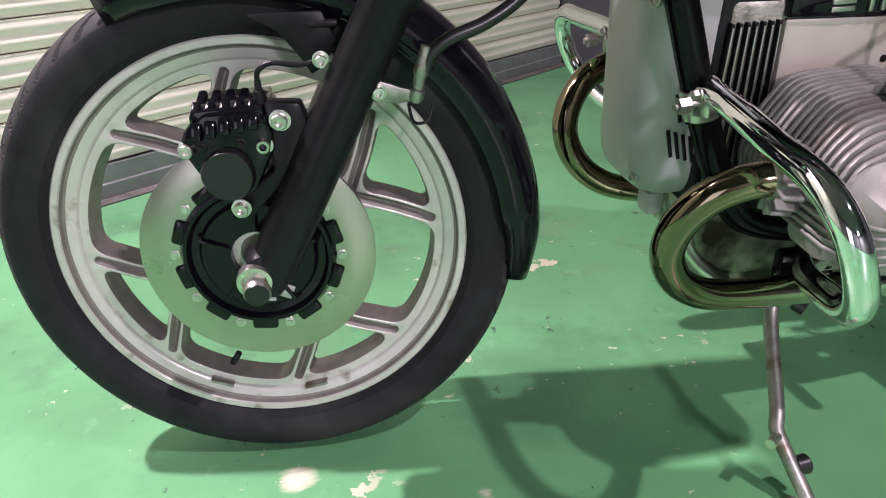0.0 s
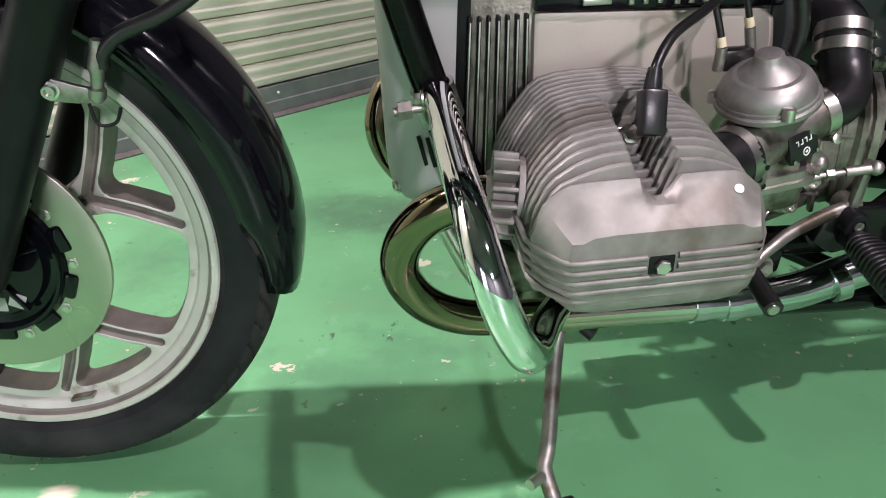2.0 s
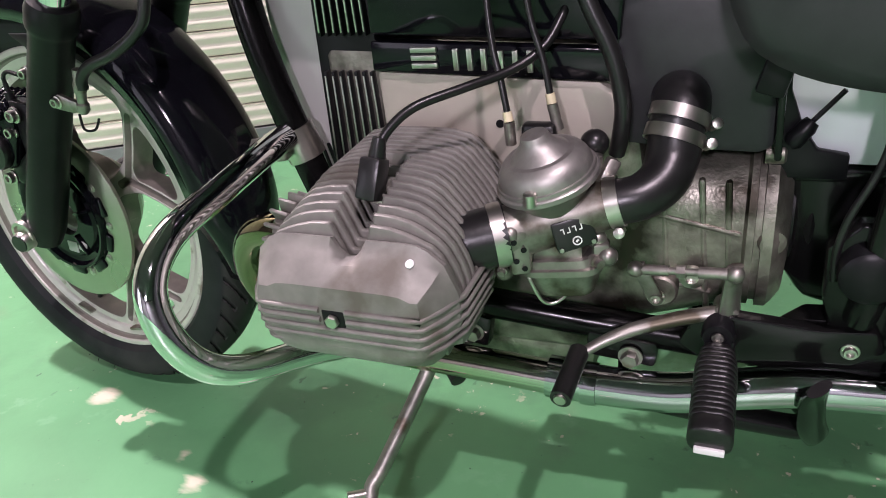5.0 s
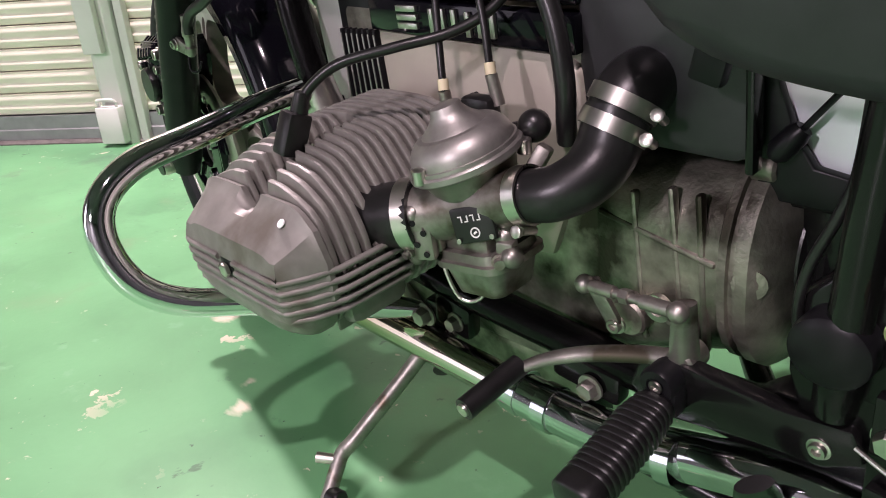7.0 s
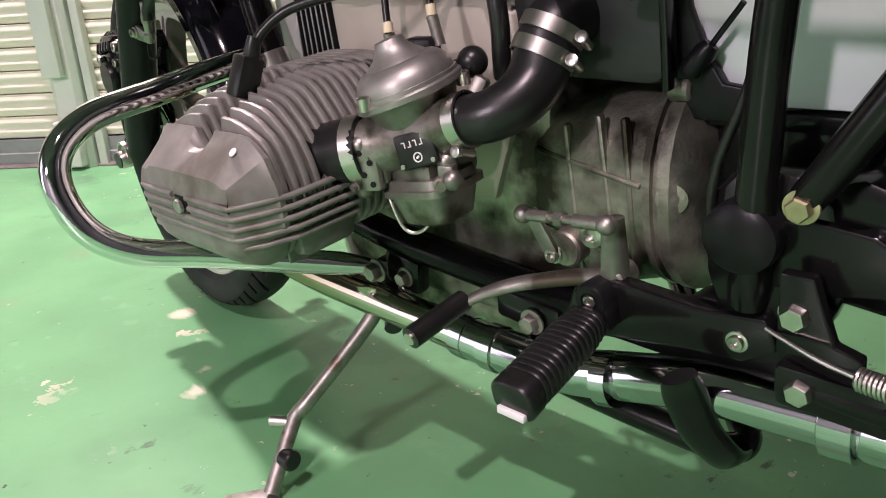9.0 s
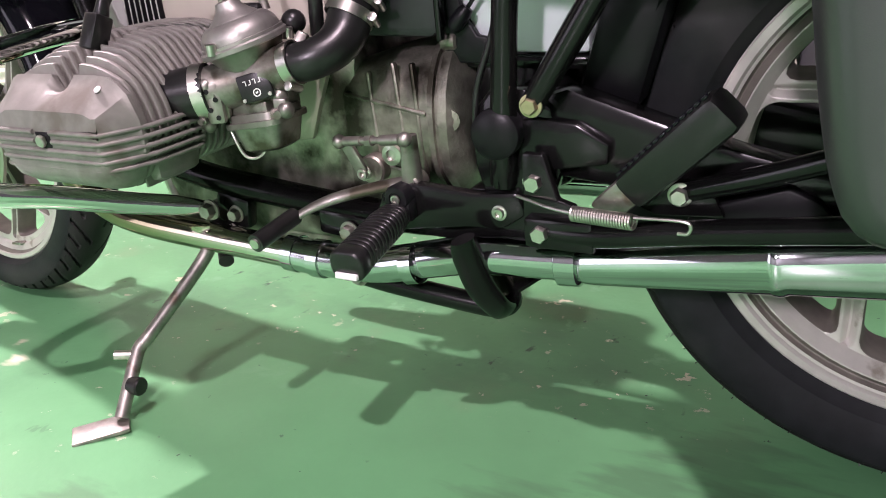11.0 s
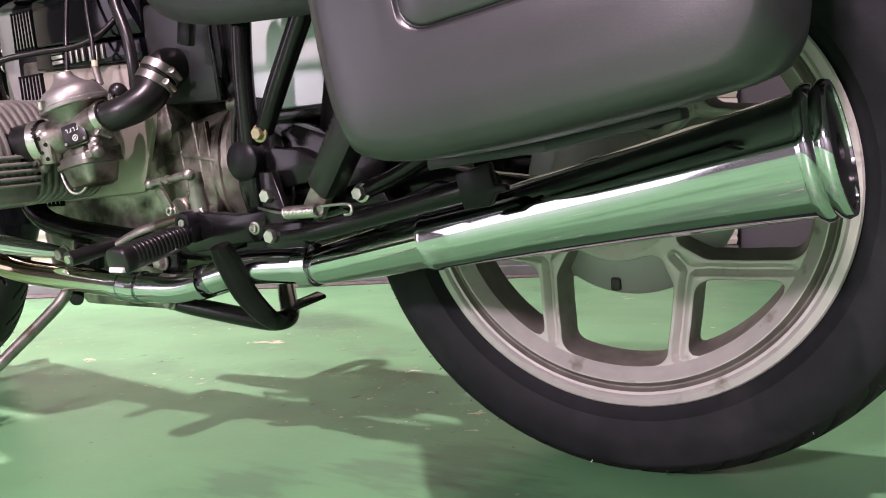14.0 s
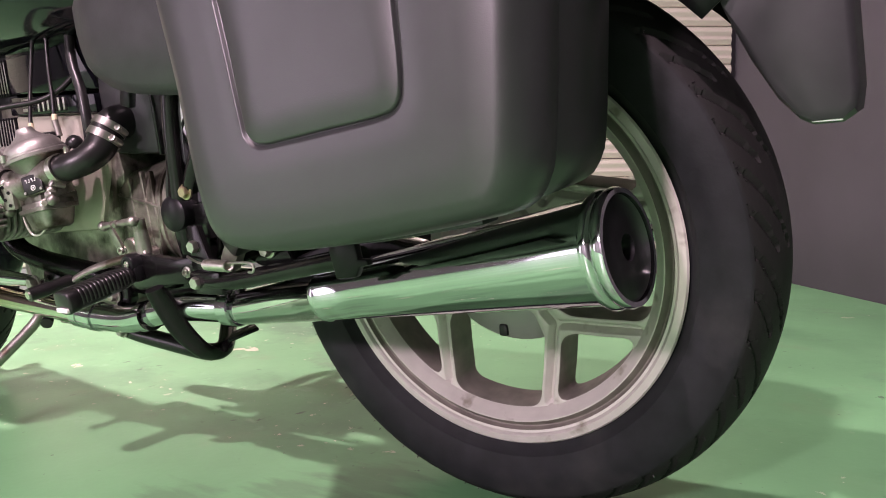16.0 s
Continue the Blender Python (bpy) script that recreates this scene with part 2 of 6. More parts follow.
# ---- mesh tools ----
def mesh_ob(name, bm, material, parent=None, label="", smooth=40):
    bmesh.ops.remove_doubles(bm, verts=bm.verts, dist=1e-6)
    bmesh.ops.recalc_face_normals(bm, faces=bm.faces)
    me = bpy.data.meshes.new(name)
    bm.to_mesh(me)
    bm.free()
    me.materials.append(material)
    if smooth:
        me.polygons.foreach_set("use_smooth", [True] * len(me.polygons))
        me.set_sharp_from_angle(angle=radians(smooth))
    ob = new(name, me)
    if parent:
        ob.parent = parent
    if label:
        ob["label"] = label
    return ob


def part(name, bm, material, parent, label="", smooth=40):
    return mesh_ob(name, bm, material, parent, label, smooth)


def B():
    return bmesh.new()


def frame_of(d):
    d = Vector(d).normalized()
    u = d.orthogonal().normalized()
    return d, u, d.cross(u)


def skin(bm, rings, closed=True, caps=True):
    """Faces between rings of equal length; closed: each ring is a loop."""
    vs = [[bm.verts.new(p) for p in r] for r in rings]
    n = len(vs[0])
    for a, b in zip(vs, vs[1:]):
        for i in range(n if closed else n - 1):
            j = (i + 1) % n
            bm.faces.new((a[i], a[j], b[j], b[i]))
    if caps and closed:
        bm.faces.new(vs[0])
        bm.faces.new(vs[-1])
    return vs


def curve_points(pts, steps=6):
    p = [Vector(q) for q in pts]
    if steps < 2 or len(p) < 3:
        return p
    out = []
    for i in range(len(p) - 1):
        a, b, c, d = p[max(i - 1, 0)], p[i], p[i + 1], p[min(i + 2, len(p) - 1)]
        for k in range(steps):
            t = k / steps
            out.append(0.5 * ((2 * b) + (c - a) * t + (2 * a - 5 * b + 4 * c - d) * t * t + (3 * b - a - 3 * c + d) * t ** 3))
    return out + [p[-1]]


def tube(bm, pts, r, n=14, steps=6, flat=1.0):
    """A round bar along a smooth curve; r is one radius or one for each given point."""
    path = curve_points(pts, steps)
    if isinstance(r, (int, float)):
        rad = [r] * len(path)
    else:
        rad = [float(q) for q in np.interp(np.linspace(0, 1, len(path)), np.linspace(0, 1, len(r)), r)]
    tangent = (path[1] - path[0]).normalized()
    u = tangent.orthogonal().normalized()
    rings = []
    for i, p in enumerate(path):
        d = (path[min(i + 1, len(path) - 1)] - path[max(i - 1, 0)]).normalized()
        u = (u - d * u.dot(d)).normalized()
        v = d.cross(u)
        rings.append([p + rad[i] * (math.cos(a) * u + flat * math.sin(a) * v) for a in np.linspace(0, math.tau, n, endpoint=False)])
    skin(bm, rings)
    return bm


def lathe(bm, profile, o, axis, n=40, closed=False, span=(0.0, math.tau), caps=True, shift=None, up=None):
    """Turns (along, radius) round an axis. closed: the profile is a loop. shift(angle, along, radius) gives a change of radius."""
    d, u, v = frame_of(axis)
    if up is not None:
        u = (Vector(up) - d * Vector(up).dot(d)).normalized()
        v = d.cross(u)
    o = Vector(o)
    full = abs(span[1] - span[0] - math.tau) < 1e-6
    rings = []
    for a in np.linspace(*span, n, endpoint=not full):
        w = math.cos(a) * u + math.sin(a) * v
        rings.append([o + d * x + w * (r + (shift(a, x, r) if shift else 0)) for x, r in profile])
    vs = [[bm.verts.new(p) for p in r] for r in rings]
    m = len(profile)
    for i in range(n if full else n - 1):
        a, b = vs[i], vs[(i + 1) % n]
        for j in range(m if closed else m - 1):
            k = (j + 1) % m
            bm.faces.new((a[j], a[k], b[k], b[j]))
    if caps and full and not closed:
        for j in (0, m - 1):
            if profile[j][1] > 1e-5:
                bm.faces.new([r[j] for r in vs])
    if caps and not full and closed:
        bm.faces.new(vs[0])
        bm.faces.new(vs[-1])
    return bm


def join(bm, other):
    at = [bm.verts.new(v.co) for v in other.verts]
    other.verts.index_update()
    for f in other.faces:
        bm.faces.new([at[v.index] for v in f.verts])
    other.free()
    return bm


def prism(bm, poly, y0, y1, bevel=0.0, plane="xz"):
    """A flat shape (x, z) carried from y0 to y1, with worn edges."""
    b = bmesh.new()
    at = (lambda p, y: (p[0], y, p[1])) if plane == "xz" else ((lambda p, x: (x, p[0], p[1])) if plane == "yz" else (lambda p, z: (p[0], p[1], z)))
    skin(b, [[at(p, y0) for p in poly], [at(p, y1) for p in poly]])
    if bevel:
        bmesh.ops.recalc_face_normals(b, faces=b.faces)
        bmesh.ops.bevel(b, geom=list(b.edges), offset=bevel, segments=2, affect="EDGES", profile=0.5)
    return join(bm, b)


def rbox(bm, c, s, rot=(0, 0, 0), bevel=0.003, seg=2):
    b = bmesh.new()
    bmesh.ops.create_cube(b, size=1)
    bmesh.ops.scale(b, vec=s, verts=b.verts)
    if bevel:
        bmesh.ops.bevel(b, geom=list(b.edges), offset=min(bevel, min(s) * 0.45), segments=seg, affect="EDGES", profile=0.5)
    bmesh.ops.transform(b, matrix=pose(*c, *rot), verts=b.verts)
    return join(bm, b)


def dir_box(bm, a, b_, w, h, up=(0, 0, 1), bevel=0.003):
    """A bar of width w and height h from a to b_."""
    a, b_ = Vector(a), Vector(b_)
    x = (b_ - a).normalized()
    y = Vector(up).cross(x).normalized()
    z = x.cross(y)
    t = bmesh.new()
    bmesh.ops.create_cube(t, size=1)
    bmesh.ops.scale(t, vec=((b_ - a).length, w, h), verts=t.verts)
    bmesh.ops.bevel(t, geom=list(t.edges), offset=min(bevel, min(w, h) * 0.45), segments=2, affect="EDGES", profile=0.5)
    m = Matrix((x, y, z)).transposed().to_4x4()
    m.translation = (a + b_) / 2
    bmesh.ops.transform(t, matrix=m, verts=t.verts)
    return join(bm, t)


def ball(bm, c, r, squash=(1, 1, 1)):
    t = bmesh.new()
    bmesh.ops.create_uvsphere(t, u_segments=20, v_segments=12, radius=r)
    bmesh.ops.transform(t, matrix=Matrix.Translation(c) @ Matrix.Diagonal((*squash, 1)), verts=t.verts)
    return join(bm, t)


def bolt(parent, p, axis, r=0.008, h=0.006, material=None, socket=False, name="bolt", washer=True):
    """A hexagon head on a washer, or a round head with a socket."""
    d, u, v = frame_of(axis)
    bm = B()
    p = Vector(p)
    if washer:
        lathe(bm, [(-0.001, r * 1.35), (0.0013, r * 1.35), (0.0017, r * 1.15)], p, d, 20)
    if socket:
        lathe(bm, [(0.001, r), (h - 0.001, r), (h, r * 0.9), (h, r * 0.55), (h * 0.35, r * 0.5), (h * 0.35, 0.0)], p, d, 18)
    else:
        lathe(bm, [(0.001, r), (h * 0.8, r), (h, r * 0.86), (h, 0.0)], p, d, 6)
    return part(name, bm, material or STEEL, parent, smooth=30)


def smooth_loop(pts, n):
    """n even points round a smooth closed curve through pts."""
    p = [Vector(q) for q in pts]
    m = len(p)
    out = []
    for i in range(m):
        a, b, c, d = p[i - 1], p[i], p[(i + 1) % m], p[(i + 2) % m]
        for k in range(24):
            t = k / 24
            out.append(0.5 * ((2 * b) + (c - a) * t + (2 * a - 5 * b + 4 * c - d) * t * t + (3 * b - a - 3 * c + d) * t ** 3))
    length = [0.0]
    for a, b in zip(out, out[1:] + out[:1]):
        length.append(length[-1] + (b - a).length)
    res = []
    for s in np.linspace(0, length[-1], n, endpoint=False):
        i = int(np.searchsorted(length, s, "right")) - 1
        f = (s - length[i]) / max(length[i + 1] - length[i], 1e-9)
        res.append(out[i].lerp(out[(i + 1) % len(out)], f))
    return res


def round_rect(x0, x1, z0, z1, r, n=8):
    """Corners in order, counter-clockwise from the lower left one."""
    out = []
    for cx, cz, a0 in ((x0 + r, z0 + r, 180), (x1 - r, z0 + r, 270), (x1 - r, z1 - r, 0), (x0 + r, z1 - r, 90)):
        for k in range(n + 1):
            a = radians(a0 + 90 * k / n)
            out.append((cx + r * math.cos(a), cz + r * math.sin(a)))
    return out


# ---- the room ----
CORNER = Vector((-0.249, 2.588, 0))
ALONG = Vector((-0.772, -0.635, 0)).normalized()
INWARD = Vector((0.635, -0.772, 0)).normalized()
SHUTTER_TURN = math.degrees(math.atan2(ALONG.y, ALONG.x))


def wall_slab(name, a, b, height, thick, material, outward, label):
    a, b, o = Vector(a), Vector(b), Vector(outward).normalized() * thick
    bm = B()
    skin(bm, [[a, b, b + o, a + o], [p + Vector((0, 0, height)) for p in (a, b, b + o, a + o)]])
    return tagged(mesh_ob(name, bm, material, smooth=0), label, "wall", kind="structure")


bm = B()
skin(bm, [[(-9, -11, -0.12), (8, -11, -0.12), (8, 7, -0.12), (-9, 7, -0.12)], [(-9, -11, 0), (8, -11, 0), (8, 7, 0), (-9, 7, 0)]])
tagged(mesh_ob("floor", bm, FLOOR, smooth=0), "glossy green painted concrete floor with chips and stains", "floor", kind="structure")
bm = B()
skin(bm, [[(-9, -11, CEIL), (8, -11, CEIL), (8, 7, CEIL), (-9, 7, CEIL)], [(-9, -11, CEIL + 0.1), (8, -11, CEIL + 0.1), (8, 7, CEIL + 0.1), (-9, 7, CEIL + 0.1)]])
tagged(mesh_ob("ceiling", bm, CEILING, smooth=0), "plain dark grey ceiling board over the workshop", "ceiling", kind="structure")
FAR = CORNER + ALONG * 7.0
wall_slab("wall_north", CORNER - INWARD * 0.03, FAR - INWARD * 0.03, CEIL, 0.15, PALE, -INWARD, "pale plaster wall behind the roller shutter")
wall_slab("wall_east", CORNER, CORNER + INWARD * 8.0, CEIL, 0.15, DARKWALL, -ALONG, "dark violet grey partition wall")
wall_slab("wall_west", FAR, FAR + INWARD * 2.2, CEIL, 0.15, ROOM, ALONG, "plain dark grey wall beside the open doorway")
wall_slab("wall_west", FAR + INWARD * 3.8, FAR + INWARD * 8.0, CEIL, 0.15, ROOM, ALONG, "plain dark grey wall beside the open doorway")
lintel = wall_slab("wall_west", FAR + INWARD * 2.2, FAR + INWARD * 3.8, CEIL - 2.1, 0.15, PALE, ALONG, "plain plaster lintel over the open doorway")
lintel.location.z = 2.1
outside = FAR + ALONG * 0.6
wall_slab("backdrop", outside + INWARD * 1.6, outside + INWARD * 4.4, 2.7, 0.05, DAYLIGHT, ALONG, "bright overcast daylight outside the doorway")
wall_slab("wall_south", FAR + INWARD * 8.0, CORNER + INWARD * 8.0, CEIL, 0.15, ROOM, INWARD, "plain dark grey wall behind the camera")


def roller_shutter():
    root = tagged(new("roller_shutter"), "cream roller shutter with ribbed steel slats and a grey bottom bar", "roller shutter", kind="structure")
    root.matrix_world = Matrix.Translation(CORNER + ALONG * 0.02) @ pose(0, 0, 0, 0, 0, SHUTTER_TURN)
    # local x runs along the wall, local y to the wall's back or front
    side = 1.0 if (pose(0, 0, 0, 0, 0, SHUTTER_TURN).to_3x3() @ Vector((0, 1, 0))).dot(INWARD) > 0 else -1.0
    length, pitch = 6.9, 0.077
    prof = [(0.000, 0.0), (0.004, 0.004), (0.0042, 0.010), (0.011, 0.017), (0.012, 0.026), (0.0065, 0.034), (0.007, 0.040), (0.012, 0.048),
            (0.0125, 0.060), (0.008, 0.068), (0.0095, 0.0725), (0.0, 0.0745)]
    bm = B()
    ring = [(y * side, z) for y, z in prof] + [(-0.006 * side, 0.0745), (-0.006 * side, 0.0)]
    skin(bm, [[(0, y, z) for y, z in ring], [(length, y, z) for y, z in ring]])
    first = part("slat", bm, CREAM, root, smooth=50)
    first.location.z = 0.1
    for i in range(1, 34):
        s = first.copy()
        scene.collection.objects.link(s)
        s.parent = root
        s.location.z = 0.1 + pitch * i
    bm = B()
    poly = [(-0.004, 0.012), (0.022, 0.012), (0.022, 0.046), (0.017, 0.05), (0.017, 0.096), (-0.004, 0.096)]
    skin(bm, [[(0, y * side, z) for y, z in poly], [(length, y * side, z) for y, z in poly]])
    part("bottom_bar", bm, GREYBAR, root, "grey steel bottom bar", smooth=0)
    bm = B()
    skin(bm, [[(0, y * side, z) for y, z in ((-0.004, 0.0), (0.05, 0.0), (0.05, 0.004), (0.03, 0.011), (-0.004, 0.011))],
              [(length, y * side, z) for y, z in ((-0.004, 0.0), (0.05, 0.0), (0.05, 0.004), (0.03, 0.011), (-0.004, 0.011))]])
    part("sill", bm, RUST, root, "brown worn sill strip", smooth=0)
    for x in (1.33, 2.2, 3.05, 4.2):
        bolt(root, (x, 0.017 * side, 0.072), (0, side, 0), 0.005, 0.004, WHITE, washer=False, name="screw")
    # mullion post with its latch box
    post = tagged(new("shutter_post"), "cream painted steel shutter mullion with latch box at its foot", "post", kind="structure")
    post.matrix_world = root.matrix_world @ pose(3.40, 0, 0)
    bm = B()
    prism(bm, [(0.0, 0.012 * side), (0.105, 0.012 * side), (0.105, 0.055 * side), (0.085, 0.07 * side), (0.02, 0.07 * side), (0.0, 0.055 * side)], 0.0, 2.7, 0.003, "xy")
    part("column", bm, POST, post)
    bm = B()
    rbox(bm, (-0.022, 0.028 * side, 1.35), (0.030, 0.035, 2.7), bevel=0.004)
    part("guide_channel", bm, POST, post)
    bm = B()
    rbox(bm, (0.066, 0.088 * side, 1.50), (0.066, 0.030, 2.38), bevel=0.004)
    part("post_cover", bm, POST, post, "boxed steel cover on the post")
    bm = B()
    rbox(bm, (0.056, 0.095 * side, 0.075), (0.085, 0.045, 0.125), bevel=0.006)
    box = part("latch_box", bm, POST, post)
    bm = B()
    tube(bm, [(0.026, 0.10 * side, 0.136), (0.026, 0.11 * side, 0.160), (0.086, 0.11 * side, 0.160), (0.086, 0.10 * side, 0.136)], 0.005, 8, 3)
    part("handle", bm, POST, box)


roller_shutter()


def ceiling_lamp(x, y, turn, sx, sy, name, label):
    root = tagged(new(name), label, "ceiling lamp", "ceiling lamps")
    root.matrix_world = pose(x, y, CEIL, 0, 0, turn)
    bm = B()
    rbox(bm, (0, 0, -0.02), (sx + 0.06, sy + 0.06, 0.04), bevel=0.008)
    part("housing", bm, WHITE, root)
    bm = B()
    rbox(bm, (0, 0, -0.045), (sx, sy, 0.012), bevel=0.004)
    part("diffuser", bm, LAMPGLASS, root)


for lx, ly, turn, sx, sy, watts, tone in LAMPS:
    ceiling_lamp(lx, ly, turn, sx, sy, "ceiling_lamp", "plain white rectangular ceiling lamp, lit")

# ---- the motorcycle, in its own axes: x to the rear from the back axle, y to its right, z up ----
BIKE_POSE = pose(0.008, 0.082, -0.0088, 6.5, 0, 0.7)
bike = tagged(new("motorcycle"), "black flat-twin motorcycle with silver wheels leaning on its side stand", "motorcycle")
bike.matrix_world = BIKE_POSE
FX, FZ = -1.4014, 0.314
RX_, RZ_ = 0.002, 0.3206


def tread(width, count, depth, skew, crown):
    def shift(a, y, r):
        w = abs(y) / width
        if w > 0.90 or w < 0.1 or r < crown:
            return 0.0
        ph = (a * count / math.tau + skew * w + (0.5 if y > 0 else 0)) % 1.0
        cut = 0.0
        if w > 0.16 and (ph < 0.10 or (0.5 < ph < 0.60 and w > 0.55)):
            cut = depth
        return -cut
    return shift


def cast_arm(hub, cx, cz, turn, hub_r, edge_r, q, fork, half, stem, hollow_half, hollow_deep, dark_hollow):
    """A quarter of a cast spoke plate: a forked arm between rounded windows, with a hollow running along the fork."""
    def pol(r, deg):
        return Vector((r * math.cos(radians(deg)), r * math.sin(radians(deg))))

    def seg(p, a, b):
        d = b - a
        return (p - a - d * max(0.0, min(1.0, (p - a).dot(d) / d.length_squared))).length

    def soft_min(a, b, k=0.016):
        h = max(k - abs(a - b), 0.0) / k
        return min(a, b) - h * h * k / 4

    split = fork[0][0] + 0.006
    arms = {(t, s): [pol(r, t + s * d) for r, d in fork] for t in (-90, 0, 90) for s in (-1, 1)}

    def gap(p):
        """Distance to the metal round an opening of the plate."""
        g = soft_min(edge_r - p.length, p.length - hub_r - 0.006)
        for t in (-90, 0, 90):
            g = soft_min(g, seg(p, pol(0.04, t), pol(split, t)) - stem)
        for line in arms.values():
            g = soft_min(g, min(seg(p, a, b) for a, b in zip(line, line[1:])) - half)
        return g

    spine = [[pol(split - 0.02, 0), pol(split, 0)]] + [[pol(split, 0)] + arms[0, s][1:4] + [arms[0, s][3].lerp(arms[0, s][4], 0.42)] for s in (-1, 1)]
    spine = [(a, b) for line in spine for a, b in zip(line, line[1:])]

    def march(c, deg, field):
        d, t = Vector((math.cos(radians(deg)), math.sin(radians(deg)))), 0.0
        for k in range(60):
            step = field(c + d * t)
            t += step
            if step < 5e-5:
                break
        return c + d * t

    def moved(loop, by, ring):
        """The loop pushed sideways, into the opening for a positive step."""
        n, out = len(loop), []
        for i, p in enumerate(loop):
            a, b = (loop[i - 1], loop[(i + 1) % n]) if ring else (loop[max(i - 1, 0)], loop[min(i + 1, n - 1)])
            d = (b - a).normalized()
            out.append(p + Vector((-d.y, d.x)) * by)
        return out

    crotch = [march(pol(edge_r - 0.023, 0), d, gap) for d in np.linspace(0, 360, 72, endpoint=False)]
    side = [march(pol(0.15, 45), 45 + d, gap) for d in np.linspace(0, 180, 60)]      # half an opening, turning past the axle side
    side = [Vector((p.x, p.y)) for p in side]
    low = [Vector((p.y, p.x)) for p in side]                                         # mirrored in the 45 degree line: the half that borders this arm
    upper = low if abs(math.degrees(math.atan2(low[20].y, low[20].x))) < 45 else side
    lower = [Vector((p.x, -p.y)) for p in upper]
    hollow = [march(pol(split + 0.002, 0), d, lambda p: hollow_half - min(seg(p, a, b) for a, b in spine)) for d in np.linspace(0, 360, 260, endpoint=False)]
    bottom = []
    for p in hollow:
        near = min((a + (b - a) * max(0.0, min(1.0, (p - a).dot(b - a) / (b - a).length_squared)) for a, b in spine), key=lambda v: (v - p).length)
        bottom.append(p.lerp(near, 0.85))
    rot = Matrix.Rotation(radians(turn), 2)

    def out3(p, y):
        v = rot @ p
        return (cx + v.x, y, cz + v.y)

    bm = B()

    def walls(loop, ring, by):
        steps = [(-0.0016, -q), (-0.0006, -q + 0.0006), (0.0, -q + 0.002), (0.0022, 0.0), (0.003, q)]
        skin(bm, [[out3(p, y) for p in moved(loop, by * o, ring)] for o, y in steps], closed=ring, caps=False)

    def loop_edges(pts, y):
        vs = [bm.verts.new(out3(p, y)) for p in pts]
        return [bm.edges.new((vs[i], vs[(i + 1) % len(vs)])) for i in range(len(vs))]

    # the way round each opening decides which side is metal
    def inward(loop, c):
        m = moved(loop, 0.001, False)
        k = len(loop) // 2
        return 1 if (m[k] - c).length < (loop[k] - c).length else -1

    sc, su, sl = inward(crotch, pol(edge_r - 0.023, 0)), inward(upper, pol(0.15, 45)), inward(lower, pol(0.15, -45))
    walls(crotch, True, sc)
    walls(upper, False, su)
    walls(lower, False, sl)
    for y, o in ((-q, -0.0016), (q, 0.003)):
        up, lo, cr = moved(upper, su * o, False), moved(lower, sl * o, False), moved(crotch, sc * o, True)
        outline = [pol(edge_r + 0.0145, d) for d in np.linspace(-45, 45, 40)] + up + [pol(hub_r * 0.7, d) for d in np.linspace(45, -45, 12)] + lo[::-1]
        edges = loop_edges(outline, y) + loop_edges(cr, y)
        if y < 0:
            edges += loop_edges(hollow, y)
        bmesh.ops.triangle_fill(bm, use_beauty=True, use_dissolve=False, edges=edges)
    skin(bm, [[out3(p, -q) for p in hollow], [out3(p.lerp(b, 0.15), -q + 0.0006) for p, b in zip(hollow, bottom)], [out3(b, -q + hollow_deep) for b in bottom]], caps=False)
    bmesh.ops.triangle_fill(bm, use_beauty=True, use_dissolve=False, edges=loop_edges(bottom, -q + hollow_deep))
    bmesh.ops.remove_doubles(bm, verts=bm.verts, dist=1e-6)
    bmesh.ops.recalc_face_normals(bm, faces=bm.faces)
    bm.normal_update()
    # brake dust and shade are painted on the opening walls and dark hollows
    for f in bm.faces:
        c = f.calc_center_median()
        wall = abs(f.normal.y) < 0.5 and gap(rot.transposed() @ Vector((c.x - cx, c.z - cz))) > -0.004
        if wall or (dark_hollow and abs(c.y) < q - 0.0008 and gap(rot.transposed() @ Vector((c.x - cx, c.z - cz))) < -0.002):
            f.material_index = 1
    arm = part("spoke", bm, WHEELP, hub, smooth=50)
    arm.data.materials.append(WHEEL_DUST_SHADE)


